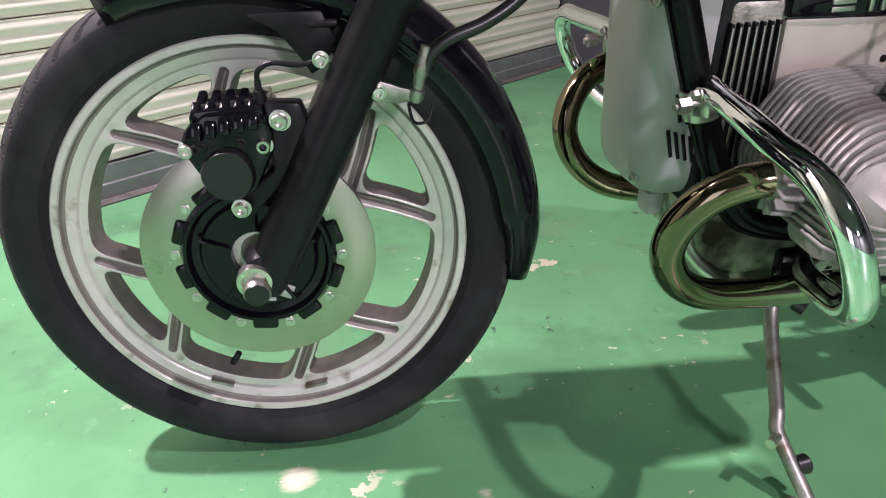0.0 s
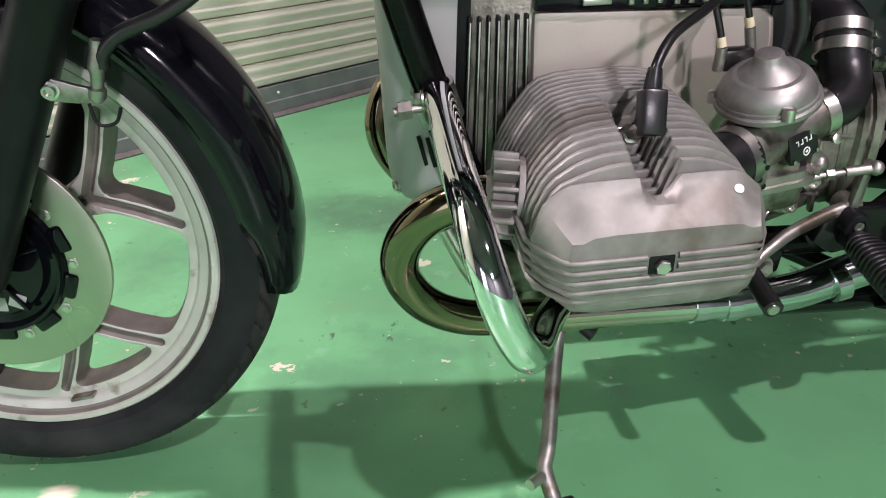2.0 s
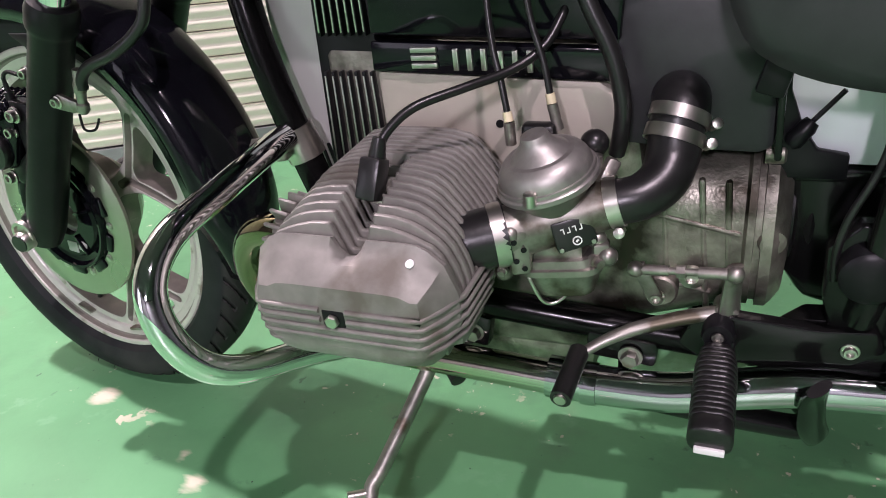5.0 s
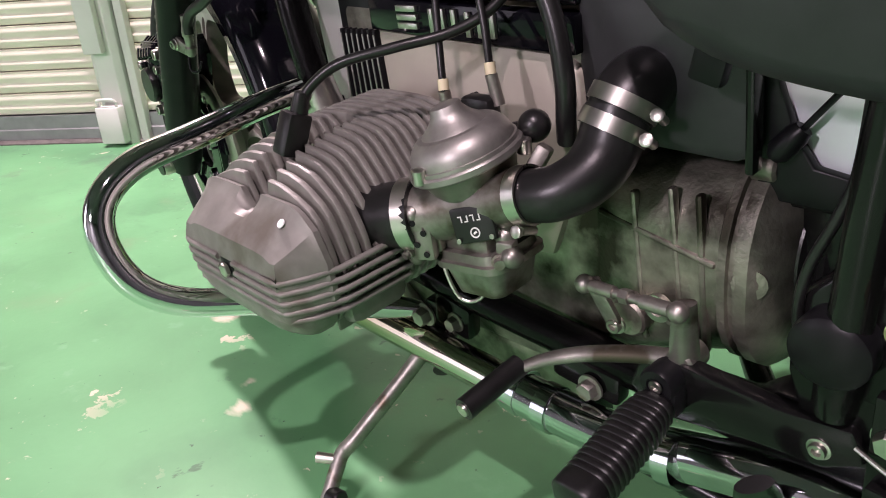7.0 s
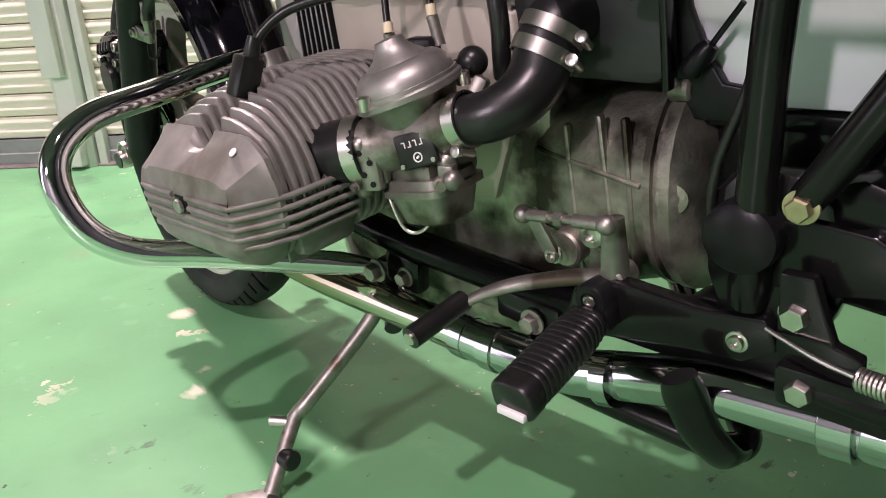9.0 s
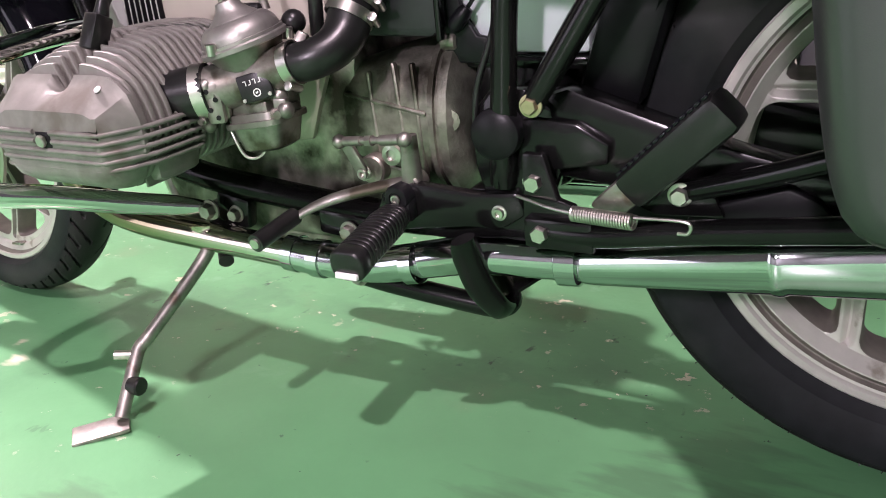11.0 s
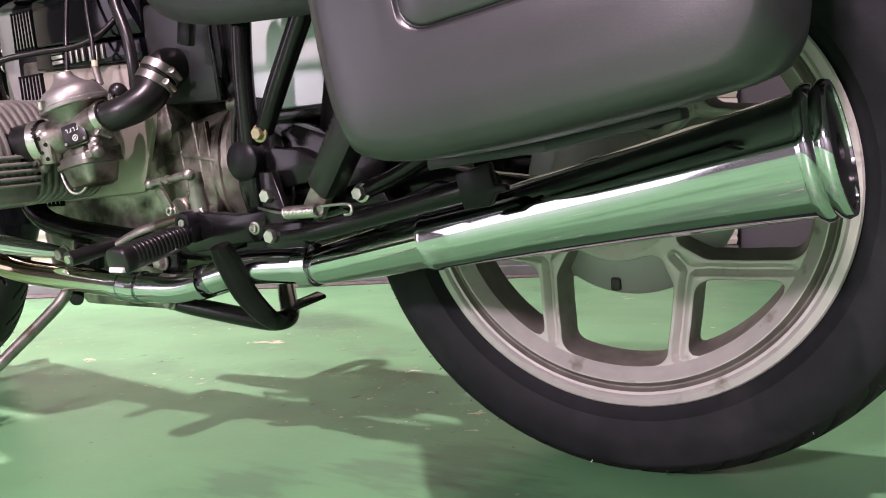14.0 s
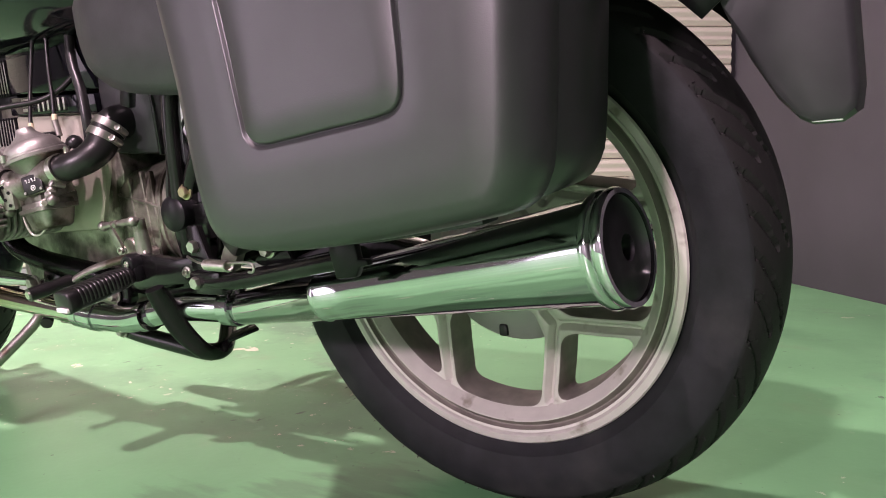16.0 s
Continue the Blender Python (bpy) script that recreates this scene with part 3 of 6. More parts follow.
def wheel(cx, cz, tyre_prof, rim_r, rim_w, y_angles, casting, name, tyre_n, shift, hub_r, tread_tone, smooth_rim, label):
    o = (cx, 0, cz)
    bm = B()
    lathe(bm, [(-0.05, 0.022), (-0.05, hub_r * 0.62), (-0.042, hub_r * 0.72), (-0.028, hub_r), (0.028, hub_r), (0.042, hub_r * 0.8), (0.05, 0.022)], o, (0, 1, 0), 48, True)
    hub = part(name, bm, WHEELP, bike, label)
    bm = B()
    lathe(bm, tyre_prof, o, (0, 1, 0), tyre_n, True, shift=shift, up=(1, 0, 0))
    part("tyre", bm, tyre_rubber(cx, cz, *tread_tone), hub, "black road tyre with cut tread grooves", 25)
    w = rim_w
    near = [(-w + 0.001, rim_r), (-w - 0.001, rim_r - 0.002), (-w - 0.001, rim_r - 0.0095), (-w + 0.001, rim_r - 0.0115), (-w + 0.0035, rim_r - 0.0125), (-w + 0.0045, rim_r - 0.0155), (-w + 0.010, rim_r - 0.018), (-w + 0.0105, rim_r - 0.0195), (-w + 0.005, rim_r - 0.0255), (-w + 0.0052, rim_r - 0.0268),
            (-w + 0.0085, rim_r - 0.0295), (-w + 0.0145, rim_r - 0.0335), (-w + 0.019, rim_r - 0.038), (-w + 0.023, rim_r - 0.0395)]
    if smooth_rim:
        near = [(-w + 0.001, rim_r), (-w - 0.001, rim_r - 0.002), (-w - 0.001, rim_r - 0.0085), (-w + 0.001, rim_r - 0.010), (-w + 0.0065, rim_r - 0.0115), (-w + 0.008, rim_r - 0.0145), (-w + 0.0095, rim_r - 0.0235),
                (-w + 0.012, rim_r - 0.0265), (-w + 0.016, rim_r - 0.0285), (-w + 0.0175, rim_r - 0.034)]
    loop = near + [(-y, r) for y, r in reversed(near)] + [(w - 0.006, rim_r - 0.004), (w - 0.012, rim_r - 0.018), (-w + 0.012, rim_r - 0.018), (-w + 0.006, rim_r - 0.004)]
    bm = B()
    lathe(bm, loop, o, (0, 1, 0), 120, True)
    rim = part("rim", bm, WHEELP, hub, smooth=35)
    # brake dust and shade painted into the channel inside the lip
    rim.data.materials.append(WHEEL_DUST_SHADE)
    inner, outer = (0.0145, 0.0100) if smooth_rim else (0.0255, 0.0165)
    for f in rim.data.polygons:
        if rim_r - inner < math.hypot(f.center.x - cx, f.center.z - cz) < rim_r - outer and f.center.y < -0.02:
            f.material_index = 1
    for a in y_angles:
        cast_arm(hub, cx, cz, a, hub_r, *casting)
    return hub


def half_tyre(w, r0, r1, rim_half, flat):
    """Closed section of a tyre of half width w between the bead radius r0 and crown radius r1."""
    h = r1 - r0
    side = [(rim_half - 0.004, r0 - 0.006), (rim_half, r0 + 0.002), (w * 0.86, r0 + h * 0.17), (w * 0.98, r0 + h * 0.36), (w, r0 + h * 0.5), (w * 0.975, r0 + h * 0.63)]
    crown = []
    for k in range(58):
        a = radians(90 * (1 - 2 * (k + 0.5) / 58) * 0.80)
        crown.append((w * 1.0 * math.sin(a) / math.sin(radians(72)) * 0.955, r1 - (1 - math.cos(a)) * h * flat))
    return side + crown + [(-y, r) for y, r in reversed(side)]


front = wheel(FX, FZ, half_tyre(0.045, 0.232, 0.2985, 0.026, 0.44), 0.236, 0.030, (25, 115, 205, 295), (0.1985, 0.016, [(0.108, 0.8), (0.140, 9.4), (0.162, 14.6), (0.1845, 19.2), (0.212, 23.0)], 0.0098, 0.0150, 0.0070, 0.008, True), "front_wheel", 560, tread(0.045, 28, 0.0055, 1.1, 0.262), 0.062, (0.2795, (0.03, 0.029, 0.029)), True,
              "silver cast front wheel with Y-shaped spokes")
rear = wheel(RX_, RZ_, half_tyre(0.060, 0.232, 0.322, 0.036, 0.44), 0.235, 0.042, (-48.5, 41.5, 131.5, 221.5), (0.1955, 0.022, [(0.106, 0.5), (0.125, 7.3), (0.156, 16.6), (0.18, 21.6), (0.207, 25.0)], 0.0108, 0.0125, 0.0074, 0.0095, False), "rear_wheel", 552, tread(0.060, 23, 0.0042, 1.4, 0.275), 0.07, (0.296, (0.011, 0.0105, 0.0105)), False,
             "silver cast rear wheel with Y-shaped spokes")

# fine rubber hairs left by the mould on the shoulders of the tyres
for owner, cx, cz, r, y, count, seed in ((front, FX, FZ, 0.2785, 0.041, 60, 3), (rear, RX_, RZ_, 0.2975, 0.054, 72, 5)):
    rnd = random.Random(seed)
    bm = B()
    for k in range(count):
        a = math.tau * (k + rnd.uniform(-0.3, 0.3)) / count
        for side in (-1, 1):
            yy, rr, ln = side * (y - rnd.uniform(0, 0.006)), r + rnd.uniform(-0.002, 0.008), rnd.uniform(0.0022, 0.005)
            p = Vector((cx + rr * math.cos(a), yy, cz + rr * math.sin(a)))
            q = p + Vector((math.cos(a + rnd.uniform(-0.5, 0.5)), side * 0.7, math.sin(a + rnd.uniform(-0.5, 0.5)))).normalized() * ln
            tube(bm, [p, q], 0.0006, 4, 1)
    tagged(part("moulding_hairs", bm, SOFT, owner), "fine black rubber hairs on the tyre shoulder", kind="stuff")

# valve stem and balance weight
bm = B()
tube(bm, [(-1.472, 0.0, 0.135), (-1.461, -0.004, 0.152)], 0.0042, 10, 1)
part("valve_stem", bm, SOFT, front, "black rubber valve stem")
for a in (-113, -80):
    bm = B()
    p0, p1 = [(FX + 0.2085 * math.cos(radians(q)), FZ + 0.2085 * math.sin(radians(q))) for q in (a - 4, a + 4)]
    dir_box(bm, (p0[0], -0.0215, p0[1]), (p1[0], -0.0215, p1[1]), 0.004, 0.012, (0, 1, 0), 0.001)
    part("balance_weight", bm, OLDSTEEL, front, "small grey balance weight")

# brake disc with its carrier
DY = -0.054
bm = B()
inner = 0.0865
prof = [(DY - 0.0028, 0.130), (DY - 0.0024, 0.1305), (DY + 0.0024, 0.1305), (DY + 0.0028, 0.130), (DY + 0.0028, inner), (DY - 0.0028, inner)]
lathe(bm, prof, (FX, 0, FZ), (0, 1, 0), 96, True)
disc = part("brake_disc", bm, DISC, front, "plain polished steel brake disc")
bm = B()
lathe(bm, [(DY - 0.0075, 0.03), (DY - 0.0075, 0.062), (DY - 0.002, 0.066), (DY - 0.004, 0.074), (DY - 0.0115, 0.078), (DY - 0.012, 0.0815), (DY - 0.004, 0.0862), (DY + 0.004, 0.0862), (DY + 0.02, 0.05), (DY + 0.02, 0.03)],
      (FX, 0, FZ), (0, 1, 0), 72, True)
part("disc_carrier", bm, GLOSS, disc, "black disc carrier with ten lugs")
for k in range(10):
    a = radians(36 * k + 14)
    bm = B()
    rbox(bm, (FX + 0.0865 * math.cos(a), DY - 0.002, FZ + 0.0865 * math.sin(a)), (0.019, 0.010, 0.030), (0, -math.degrees(a), 0), 0.004)
    part("lug", bm, GLOSS, disc)
    if k % 2 == 0:
        bm = B()
        rbox(bm, (FX + 0.05 * math.cos(a), DY - 0.0095, FZ + 0.05 * math.sin(a)), (0.034, 0.006, 0.004), (0, -math.degrees(a), 0), 0.001)
        part("rib", bm, GLOSS, disc)
for k in range(10):
    a = radians(36 * k + 32)
    bolt(disc, (FX + 0.0925 * math.cos(a), DY - 0.003, FZ + 0.0925 * math.sin(a)), (0, -1, 0), 0.0042, 0.003, STEEL, name="rivet")

# pale hub casting that shows between the ribs of the carrier
for r, a, w, h, turn in ((0.049, -88, 0.021, 0.017, 4), (0.052, -62, 0.017, 0.017, 25)):
    bm = B()
    rbox(bm, (FX + r * math.cos(radians(a)), DY - 0.0072, FZ + r * math.sin(radians(a))), (w, 0.0025, h), (0, turn, 0), 0.001)
    part("hub_face", bm, FRONTC, disc, "pale hub casting between the ribs")

# fork
FORK = Vector((0.16, 0, 0.26)).normalized()
LEG = Vector((0.545, 0, 1)).normalized()


def fork_leg(s):
    y = 0.09 * s
    low = Vector((-1.391 if s < 0 else -1.367, y, 0.322))
    bm = B()
    axis = LEG
    lathe(bm, [(-0.030, 0.012), (-0.026, 0.021), (0.0, 0.0255), (0.06, 0.026), (0.2, 0.0258), (0.298, 0.0252), (0.303, 0.0275), (0.308, 0.0292), (0.326, 0.0295), (0.336, 0.027), (0.338, 0.019)], low, axis, 32)
    dir_box(bm, (-1.413, y, 0.320), (-1.385, y, 0.330), 0.044, 0.046, (0, 0, 1), 0.012)
    leg = part("fork_leg", bm, SATIN, bike, "satin black fork slider")
    bm = B()
    tube(bm, [low + axis * 0.33, low + axis * 0.66], 0.019, 24, 1)
    part("stanchion", bm, CHROME, leg, "chrome fork tube")
    bm = B()
    o = Vector((-1.409, y + 0.012 * s, 0.320))
    lathe(bm, [(0.0, 0.0), (0.0, 0.0175), (0.012, 0.0185), (0.016, 0.018), (0.0165, 0.0135), (0.012, 0.0125)], o, (0, s, 0), 32)
    part("axle_clamp", bm, STEEL, leg, "bright axle nut ring")
    bm = B()
    lathe(bm, [(0.0, 0.0), (0.0, 0.0145), (0.022, 0.0145), (0.026, 0.012), (0.0262, 0.0)], o + Vector((0.0015, 0, -0.009)), (0, s, 0), 24)
    axle = part("axle_cap", bm, STEEL, leg, "bright steel axle end with a black face")
    bm = B()
    lathe(bm, [(0.0255, 0.0), (0.0255, 0.0128), (0.0272, 0.0122), (0.0274, 0.0)], o + Vector((0.0015, 0, -0.009)), (0, s, 0), 24)
    part("cap_face", bm, SOFT, axle, "black cap face")
    return leg


left_leg = fork_leg(-1)
fork_leg(1)
bm = B()
dir_box(bm, (-1.214, -0.12, 0.655), (-1.214, 0.12, 0.655), 0.06, 0.035, (0, 0, 1), 0.01)
dir_box(bm, (-1.105, -0.12, 0.83), (-1.105, 0.12, 0.83), 0.06, 0.03, (0, 0, 1), 0.01)
tube(bm, [(-1.17, 0, 0.65), (-1.06, 0, 0.84)], 0.03, 20, 1)
part("fork_yokes", bm, SATIN, bike, "black fork yokes")

# front mudguard
bm = B()
rings = []
for i, a in enumerate(np.linspace(radians(-13.5), radians(114), 44)):
    f = i / 43
    wide = 0.066 * min(1.0, 0.52 + 3.2 * f, 0.7 + 3.0 * (1 - f))
    deep = 0.05 * min(1.0, 0.62 + 2.6 * f)
    rr = 0.325 if f > 0.1 else 0.320 + 0.05 * f
    sec = [(-1.0, deep), (-0.99, deep * 0.62), (-0.92, deep * 0.36), (-0.74, deep * 0.15), (-0.45, deep * 0.04), (0, 0), (0.45, deep * 0.04), (0.74, deep * 0.15), (0.92, deep * 0.36), (0.99, deep * 0.62), (1.0, deep)]
    rings.append([(FX + (rr - d) * math.cos(a), wide * y, FZ + (rr - d) * math.sin(a)) for y, d in sec])
skin(bm, rings, closed=False)
guard = part("front_mudguard", bm, GLOSS, bike, "glossy black front mudguard")
guard.modifiers.new("thickness", "SOLIDIFY").thickness = 0.003
bm = B()
prism(bm, [(-1.372, 0.572), (-1.30, 0.572), (-1.288, 0.545), (-1.302, 0.520), (-1.316, 0.512), (-1.326, 0.53), (-1.345, 0.556)], -0.074, -0.069, 0.002)
dir_box(bm, (-1.30, -0.078, 0.56), (-1.30, 0.078, 0.56), 0.03, 0.006, (0, 0, 1), 0.002)
part("mudguard_bracket", bm, SATIN, guard, "black mudguard bracket")
bolt(left_leg, (-1.314, -0.089, 0.537), (0, -1, 0), 0.006, 0.010, STEEL, True)
bm = B()
prism(bm, [(-1.276, 0.512), (-1.264, 0.517), (-1.242, 0.508), (-1.224, 0.502), (-1.225, 0.494), (-1.245, 0.492), (-1.268, 0.496)], -0.104, -0.098, 0.0015)
plate = part("cable_bracket", bm, OLDSTEEL, left_leg, "bright steel cable bracket")
bolt(plate, (-1.264, -0.105, 0.506), (0, -1, 0), 0.006, 0.006, STEEL, True)
bm = B()
lathe(bm, [(0, 0.0045), (0.004, 0.0075), (0.012, 0.0075), (0.014, 0.0055), (0.026, 0.006), (0.028, 0.0075), (0.036, 0.0075), (0.042, 0.006), (0.055, 0.0055)], (-1.229, -0.103, 0.492), (0.25, 0, 1), 12)
part("cable_fitting", bm, OLDSTEEL, plate, "dull metal cable fitting")
bm = B()
tube(bm, [(-1.217, -0.103, 0.522), (-1.213, -0.103, 0.535), (-1.195, -0.102, 0.549), (-1.159, -0.10, 0.561), (-1.126, -0.095, 0.579), (-1.106, -0.09, 0.602), (-1.104, -0.08, 0.65), (-1.13, -0.07, 0.75)], 0.0068, 12, 6)
part("speedometer_cable", bm, SOFT, bike, "thick black cable")
bm = B()
tube(bm, [(-1.236, -0.104, 0.492), (-1.232, -0.108, 0.474), (-1.218, -0.105, 0.473), (-1.212, -0.1, 0.485)], 0.0016, 8, 5)
part("wire_clip", bm, SATIN, plate)

# caliper
CAL = [(-1.457, 0.468), (-1.445, 0.485), (-1.427, 0.4955), (-1.385, 0.4965), (-1.371, 0.490), (-1.366, 0.470), (-1.371, 0.448), (-1.391, 0.412), (-1.404, 0.405), (-1.424, 0.405), (-1.438, 0.419), (-1.453, 0.450)]
bm = B()
prism(bm, CAL, -0.094, DY - 0.004, 0.007)
prism(bm, CAL, DY + 0.004, -0.012, 0.004)
prism(bm, [(-1.448, 0.478), (-1.438, 0.496), (-1.374, 0.498), (-1.372, 0.482)], -0.09, -0.014, 0.002)
cal = part("brake_caliper", bm, GLOSS, left_leg, "black brake caliper")
bm = B()
lathe(bm, [(0, 0.0262), (0.007, 0.0262), (0.011, 0.0240), (0.0115, 0.0)], (-1.4146, -0.093, 0.4335), (0, -1, 0), 36)
part("piston_cover", bm, SOFT, cal, "dark grey round piston cover")
for k in range(5):
    x = -1.4395 + 0.0138 * k
    for y0, z0, y1, z1, d in ((-0.0975, 0.469 + 0.002 * k, -0.0935, 0.486 + 0.0015 * k, 0.011), (-0.090, 0.486 + 0.001 * k, -0.074, 0.500 + 0.0005 * k, 0.009), (-0.062, 0.490, -0.040, 0.5015, 0.009)):
        bm = B()
        dir_box(bm, (x, y0, z0), (x + 0.0025, y1, z1), 0.0085, d, (1, 0, 0), 0.0026)
        part("fin", bm, GLOSS, cal)
for p, r in (((-1.358, -0.092, 0.483), 0.0078), ((-1.377, -0.09, 0.459), 0.0068), ((-1.451, -0.09, 0.459), 0.0068), ((-1.409, -0.092, 0.395), 0.0074)):
    bolt(cal, p, (0, -1, 0), r, 0.009, STEEL, True)
for x, z in ((-1.436, 0.461), (-1.398, 0.463)):
    bolt(cal, (x, -0.094, z), (0, -1, 0), 0.004, 0.005, SATIN, name="small_bolt")
bm = B()
prism(bm, [(-1.372, 0.50), (-1.338, 0.497), (-1.33, 0.47), (-1.352, 0.43), (-1.40, 0.382), (-1.418, 0.39), (-1.418, 0.40), (-1.372, 0.43)], -0.087, -0.066, 0.003)
part("caliper_bracket", bm, SATIN, cal, "black caliper bracket")
bm = B()
lathe(bm, [(0, 0.006), (0.012, 0.006), (0.013, 0.0035), (0.022, 0.0032)], (-1.376, -0.078, 0.497), (0, 0, 1), 10)
part("bleed_nipple", bm, SATIN, cal)
bm = B()
tube(bm, [(-1.376, -0.078, 0.515), (-1.374, -0.079, 0.528), (-1.36, -0.08, 0.535), (-1.335, -0.082, 0.532), (-1.316, -0.08, 0.535)], 0.0026, 8, 5)
part("brake_pipe", bm, SATIN, cal, "thin black brake pipe")

# the bars are turned a little to the right
FORKED = Matrix.Rotation(radians(-0.4), 4, "X") @ Matrix.Rotation(radians(-7.4), 4, FORK)


def turned(ob, p, m, shift=(0, 0, 0)):
    ob.matrix_basis = Matrix.Translation(Vector(p) + Vector(shift)) @ m @ Matrix.Translation(-Vector(p))


turned(front, (FX, 0, FZ), FORKED, (-0.0006, 0.012, -0.0055))
turned(guard, (FX, 0, FZ), FORKED, (-0.0006, 0.012, -0.0035))
turned(cal, (-1.405, -0.078, 0.45), Matrix.Rotation(radians(-6), 4, FORK))
turned(rear, (RX_, 0, RZ_), Matrix.Rotation(radians(2.0), 4, "X") @ Matrix.Rotation(radians(-1.1), 4, "Z"), (-0.002, 0.011, 0.002))

# frame
LF = [(-1.03, -0.045, 0.80), (-0.995, -0.07, 0.69), (-0.966, -0.096, 0.576), (-0.936, -0.105, 0.472), (-0.905, -0.11, 0.385), (-0.868, -0.112, 0.326), (-0.80, -0.112, 0.304), (-0.70, -0.108, 0.290), (-0.60, -0.10, 0.277), (-0.50, -0.10, 0.273), (-0.44, -0.105, 0.290)]
for s in (1, -1):
    bm = B()
    tube(bm, [(x, -y * s if s < 0 else y, z) for x, y, z in LF], 0.0165, 18, 7)
    part("down_tube", bm, FRAMEP, bike, "black frame down tube")
    y = -0.132 * s
    bm = B()
    tube(bm, [(-0.400, y * 0.95, 0.335), (-0.397, y, 0.36), (-0.3925, y * 1.03, 0.43), (-0.387, y * 1.03, 0.52), (-0.375, y * 0.95, 0.66)], (0.0135, 0.0135, 0.0122, 0.0118, 0.0118), 18, 6)
    part("rear_upright", bm, FRAMEP, bike, "black frame upright")
    bm = B()
    tube(bm, [(-0.362, -0.143 * s, 0.418), (-0.33, -0.146 * s, 0.468), (-0.245, -0.14 * s, 0.61)], (0.0105, 0.012, 0.012), 14, 4)
    part("frame_strut", bm, FRAMEP, bike, "black diagonal frame strut")
    bolt(bike, (-0.362, -0.150 * s, 0.416), (0, -s, 0), 0.0078, 0.008, BRASS)
    bm = B()
    tube(bm, [(-0.36, y * 0.9, 0.665), (0.25, y * 0.9, 0.72)], 0.014, 14, 1)
    part("seat_rail", bm, FRAMEP, bike, "black seat rail")
bm = B()
tube(bm, [(-0.400, -0.124, 0.53), (-0.402, -0.126, 0.49), (-0.4085, -0.128, 0.4645), (-0.421, -0.129, 0.43), (-0.4255, -0.129, 0.399), (-0.424, -0.125, 0.37)], 0.0034, 10, 6)
part("breather_hose", bm, SOFT, bike, "thin black breather hose")
bm = B()
tube(bm, [(-1.03, 0, 0.84), (-0.36, 0, 0.68)], 0.024, 16, 1)
part("top_tube", bm, FRAMEP, bike)
# pivot cap, gusset plates
bm = B()
lathe(bm, [(0, 0.0), (0, 0.0235), (0.014, 0.0245), (0.021, 0.0235), (0.0245, 0.019), (0.0255, 0.0)], (-0.400, -0.125, 0.386), (0, -1, 0), 36)
part("pivot_cap", bm, SATIN, bike, "round black swing arm pivot cap")
bm = B()
prism(bm, [(-0.432, 0.40), (-0.41, 0.425), (-0.372, 0.425), (-0.352, 0.408), (-0.342, 0.352), (-0.35, 0.325), (-0.385, 0.30), (-0.42, 0.315), (-0.43, 0.35)], -0.126, -0.105, 0.004)
part("pivot_plate", bm, FRAMEP, bike, "black frame pivot plate")
bm = B()
prism(bm, [(-0.535, 0.318), (-0.50, 0.327), (-0.43, 0.322), (-0.385, 0.327), (-0.375, 0.305), (-0.40, 0.288), (-0.44, 0.285), (-0.52, 0.272), (-0.545, 0.29)], -0.134, -0.118, 0.004)
part("footrest_plate", bm, FRAMEP, bike, "black footrest plate")
bm = B()
prism(bm, [(-0.372, 0.372), (-0.352, 0.372), (-0.338, 0.33), (-0.322, 0.325), (-0.322, 0.285), (-0.372, 0.285)], -0.150, -0.140, 0.002)
part("stay_plate", bm, FRAMEP, bike)
for p, r in (((-0.361, -0.1475, 0.345), 0.0085), ((-0.352, -0.158, 0.300), 0.0085), ((-0.232, -0.146, 0.344), 0.0078)):
    bolt(bike, p, (0, -1, 0), r, 0.010, STEEL)
bolt(bike, (-0.403, -0.134, 0.305), (0, -1, 0), 0.0058, 0.005, STEEL, True)

# swing arm
bm = B()
for s in (-1, 1):
    prism(bm, [(-0.38, 0.412), (-0.34, 0.425), (-0.19, 0.376), (-0.10, 0.356), (-0.02, 0.345), (-0.02, 0.30), (-0.15, 0.312), (-0.25, 0.33), (-0.36, 0.342)], s * 0.118, s * 0.082, 0.006)
    prism(bm, [(-0.382, 0.397), (-0.362, 0.400), (-0.327, 0.396), (-0.297, 0.379), (-0.298, 0.360), (-0.36, 0.349), (-0.385, 0.350)], s * 0.131, s * 0.112, 0.003)
dir_box(bm, (-0.36, -0.11, 0.37), (-0.36, 0.11, 0.37), 0.05, 0.06, (0, 0, 1), 0.01)
part("swing_arm", bm, FRAMEP, bike, "black swing arm")
bm = B()
lathe(bm, [(0.026, 0.0), (0.026, 0.085), (0.03, 0.115), (0.036, 0.121), (0.05, 0.121), (0.09, 0.09), (0.12, 0.07), (0.12, 0.0)], (RX_, 0, RZ_), (0, 1, 0), 60)
drive = part("final_drive", bm, FRONTC, bike, "grey cast final drive housing")
bm = B()
rbox(bm, (-0.014, 0.031, 0.212), (0.012, 0.012, 0.016), (0, 0, 0), 0.003)
part("stop_lug", bm, SOFT, drive)
bm = B()
lathe(bm, [(-0.12, 0.010), (-0.10, 0.012), (-0.06, 0.012), (-0.055, 0.03), (-0.05, 0.034)], (RX_, 0, RZ_), (0, 1, 0), 24)
part("rear_axle", bm, STEEL, rear)

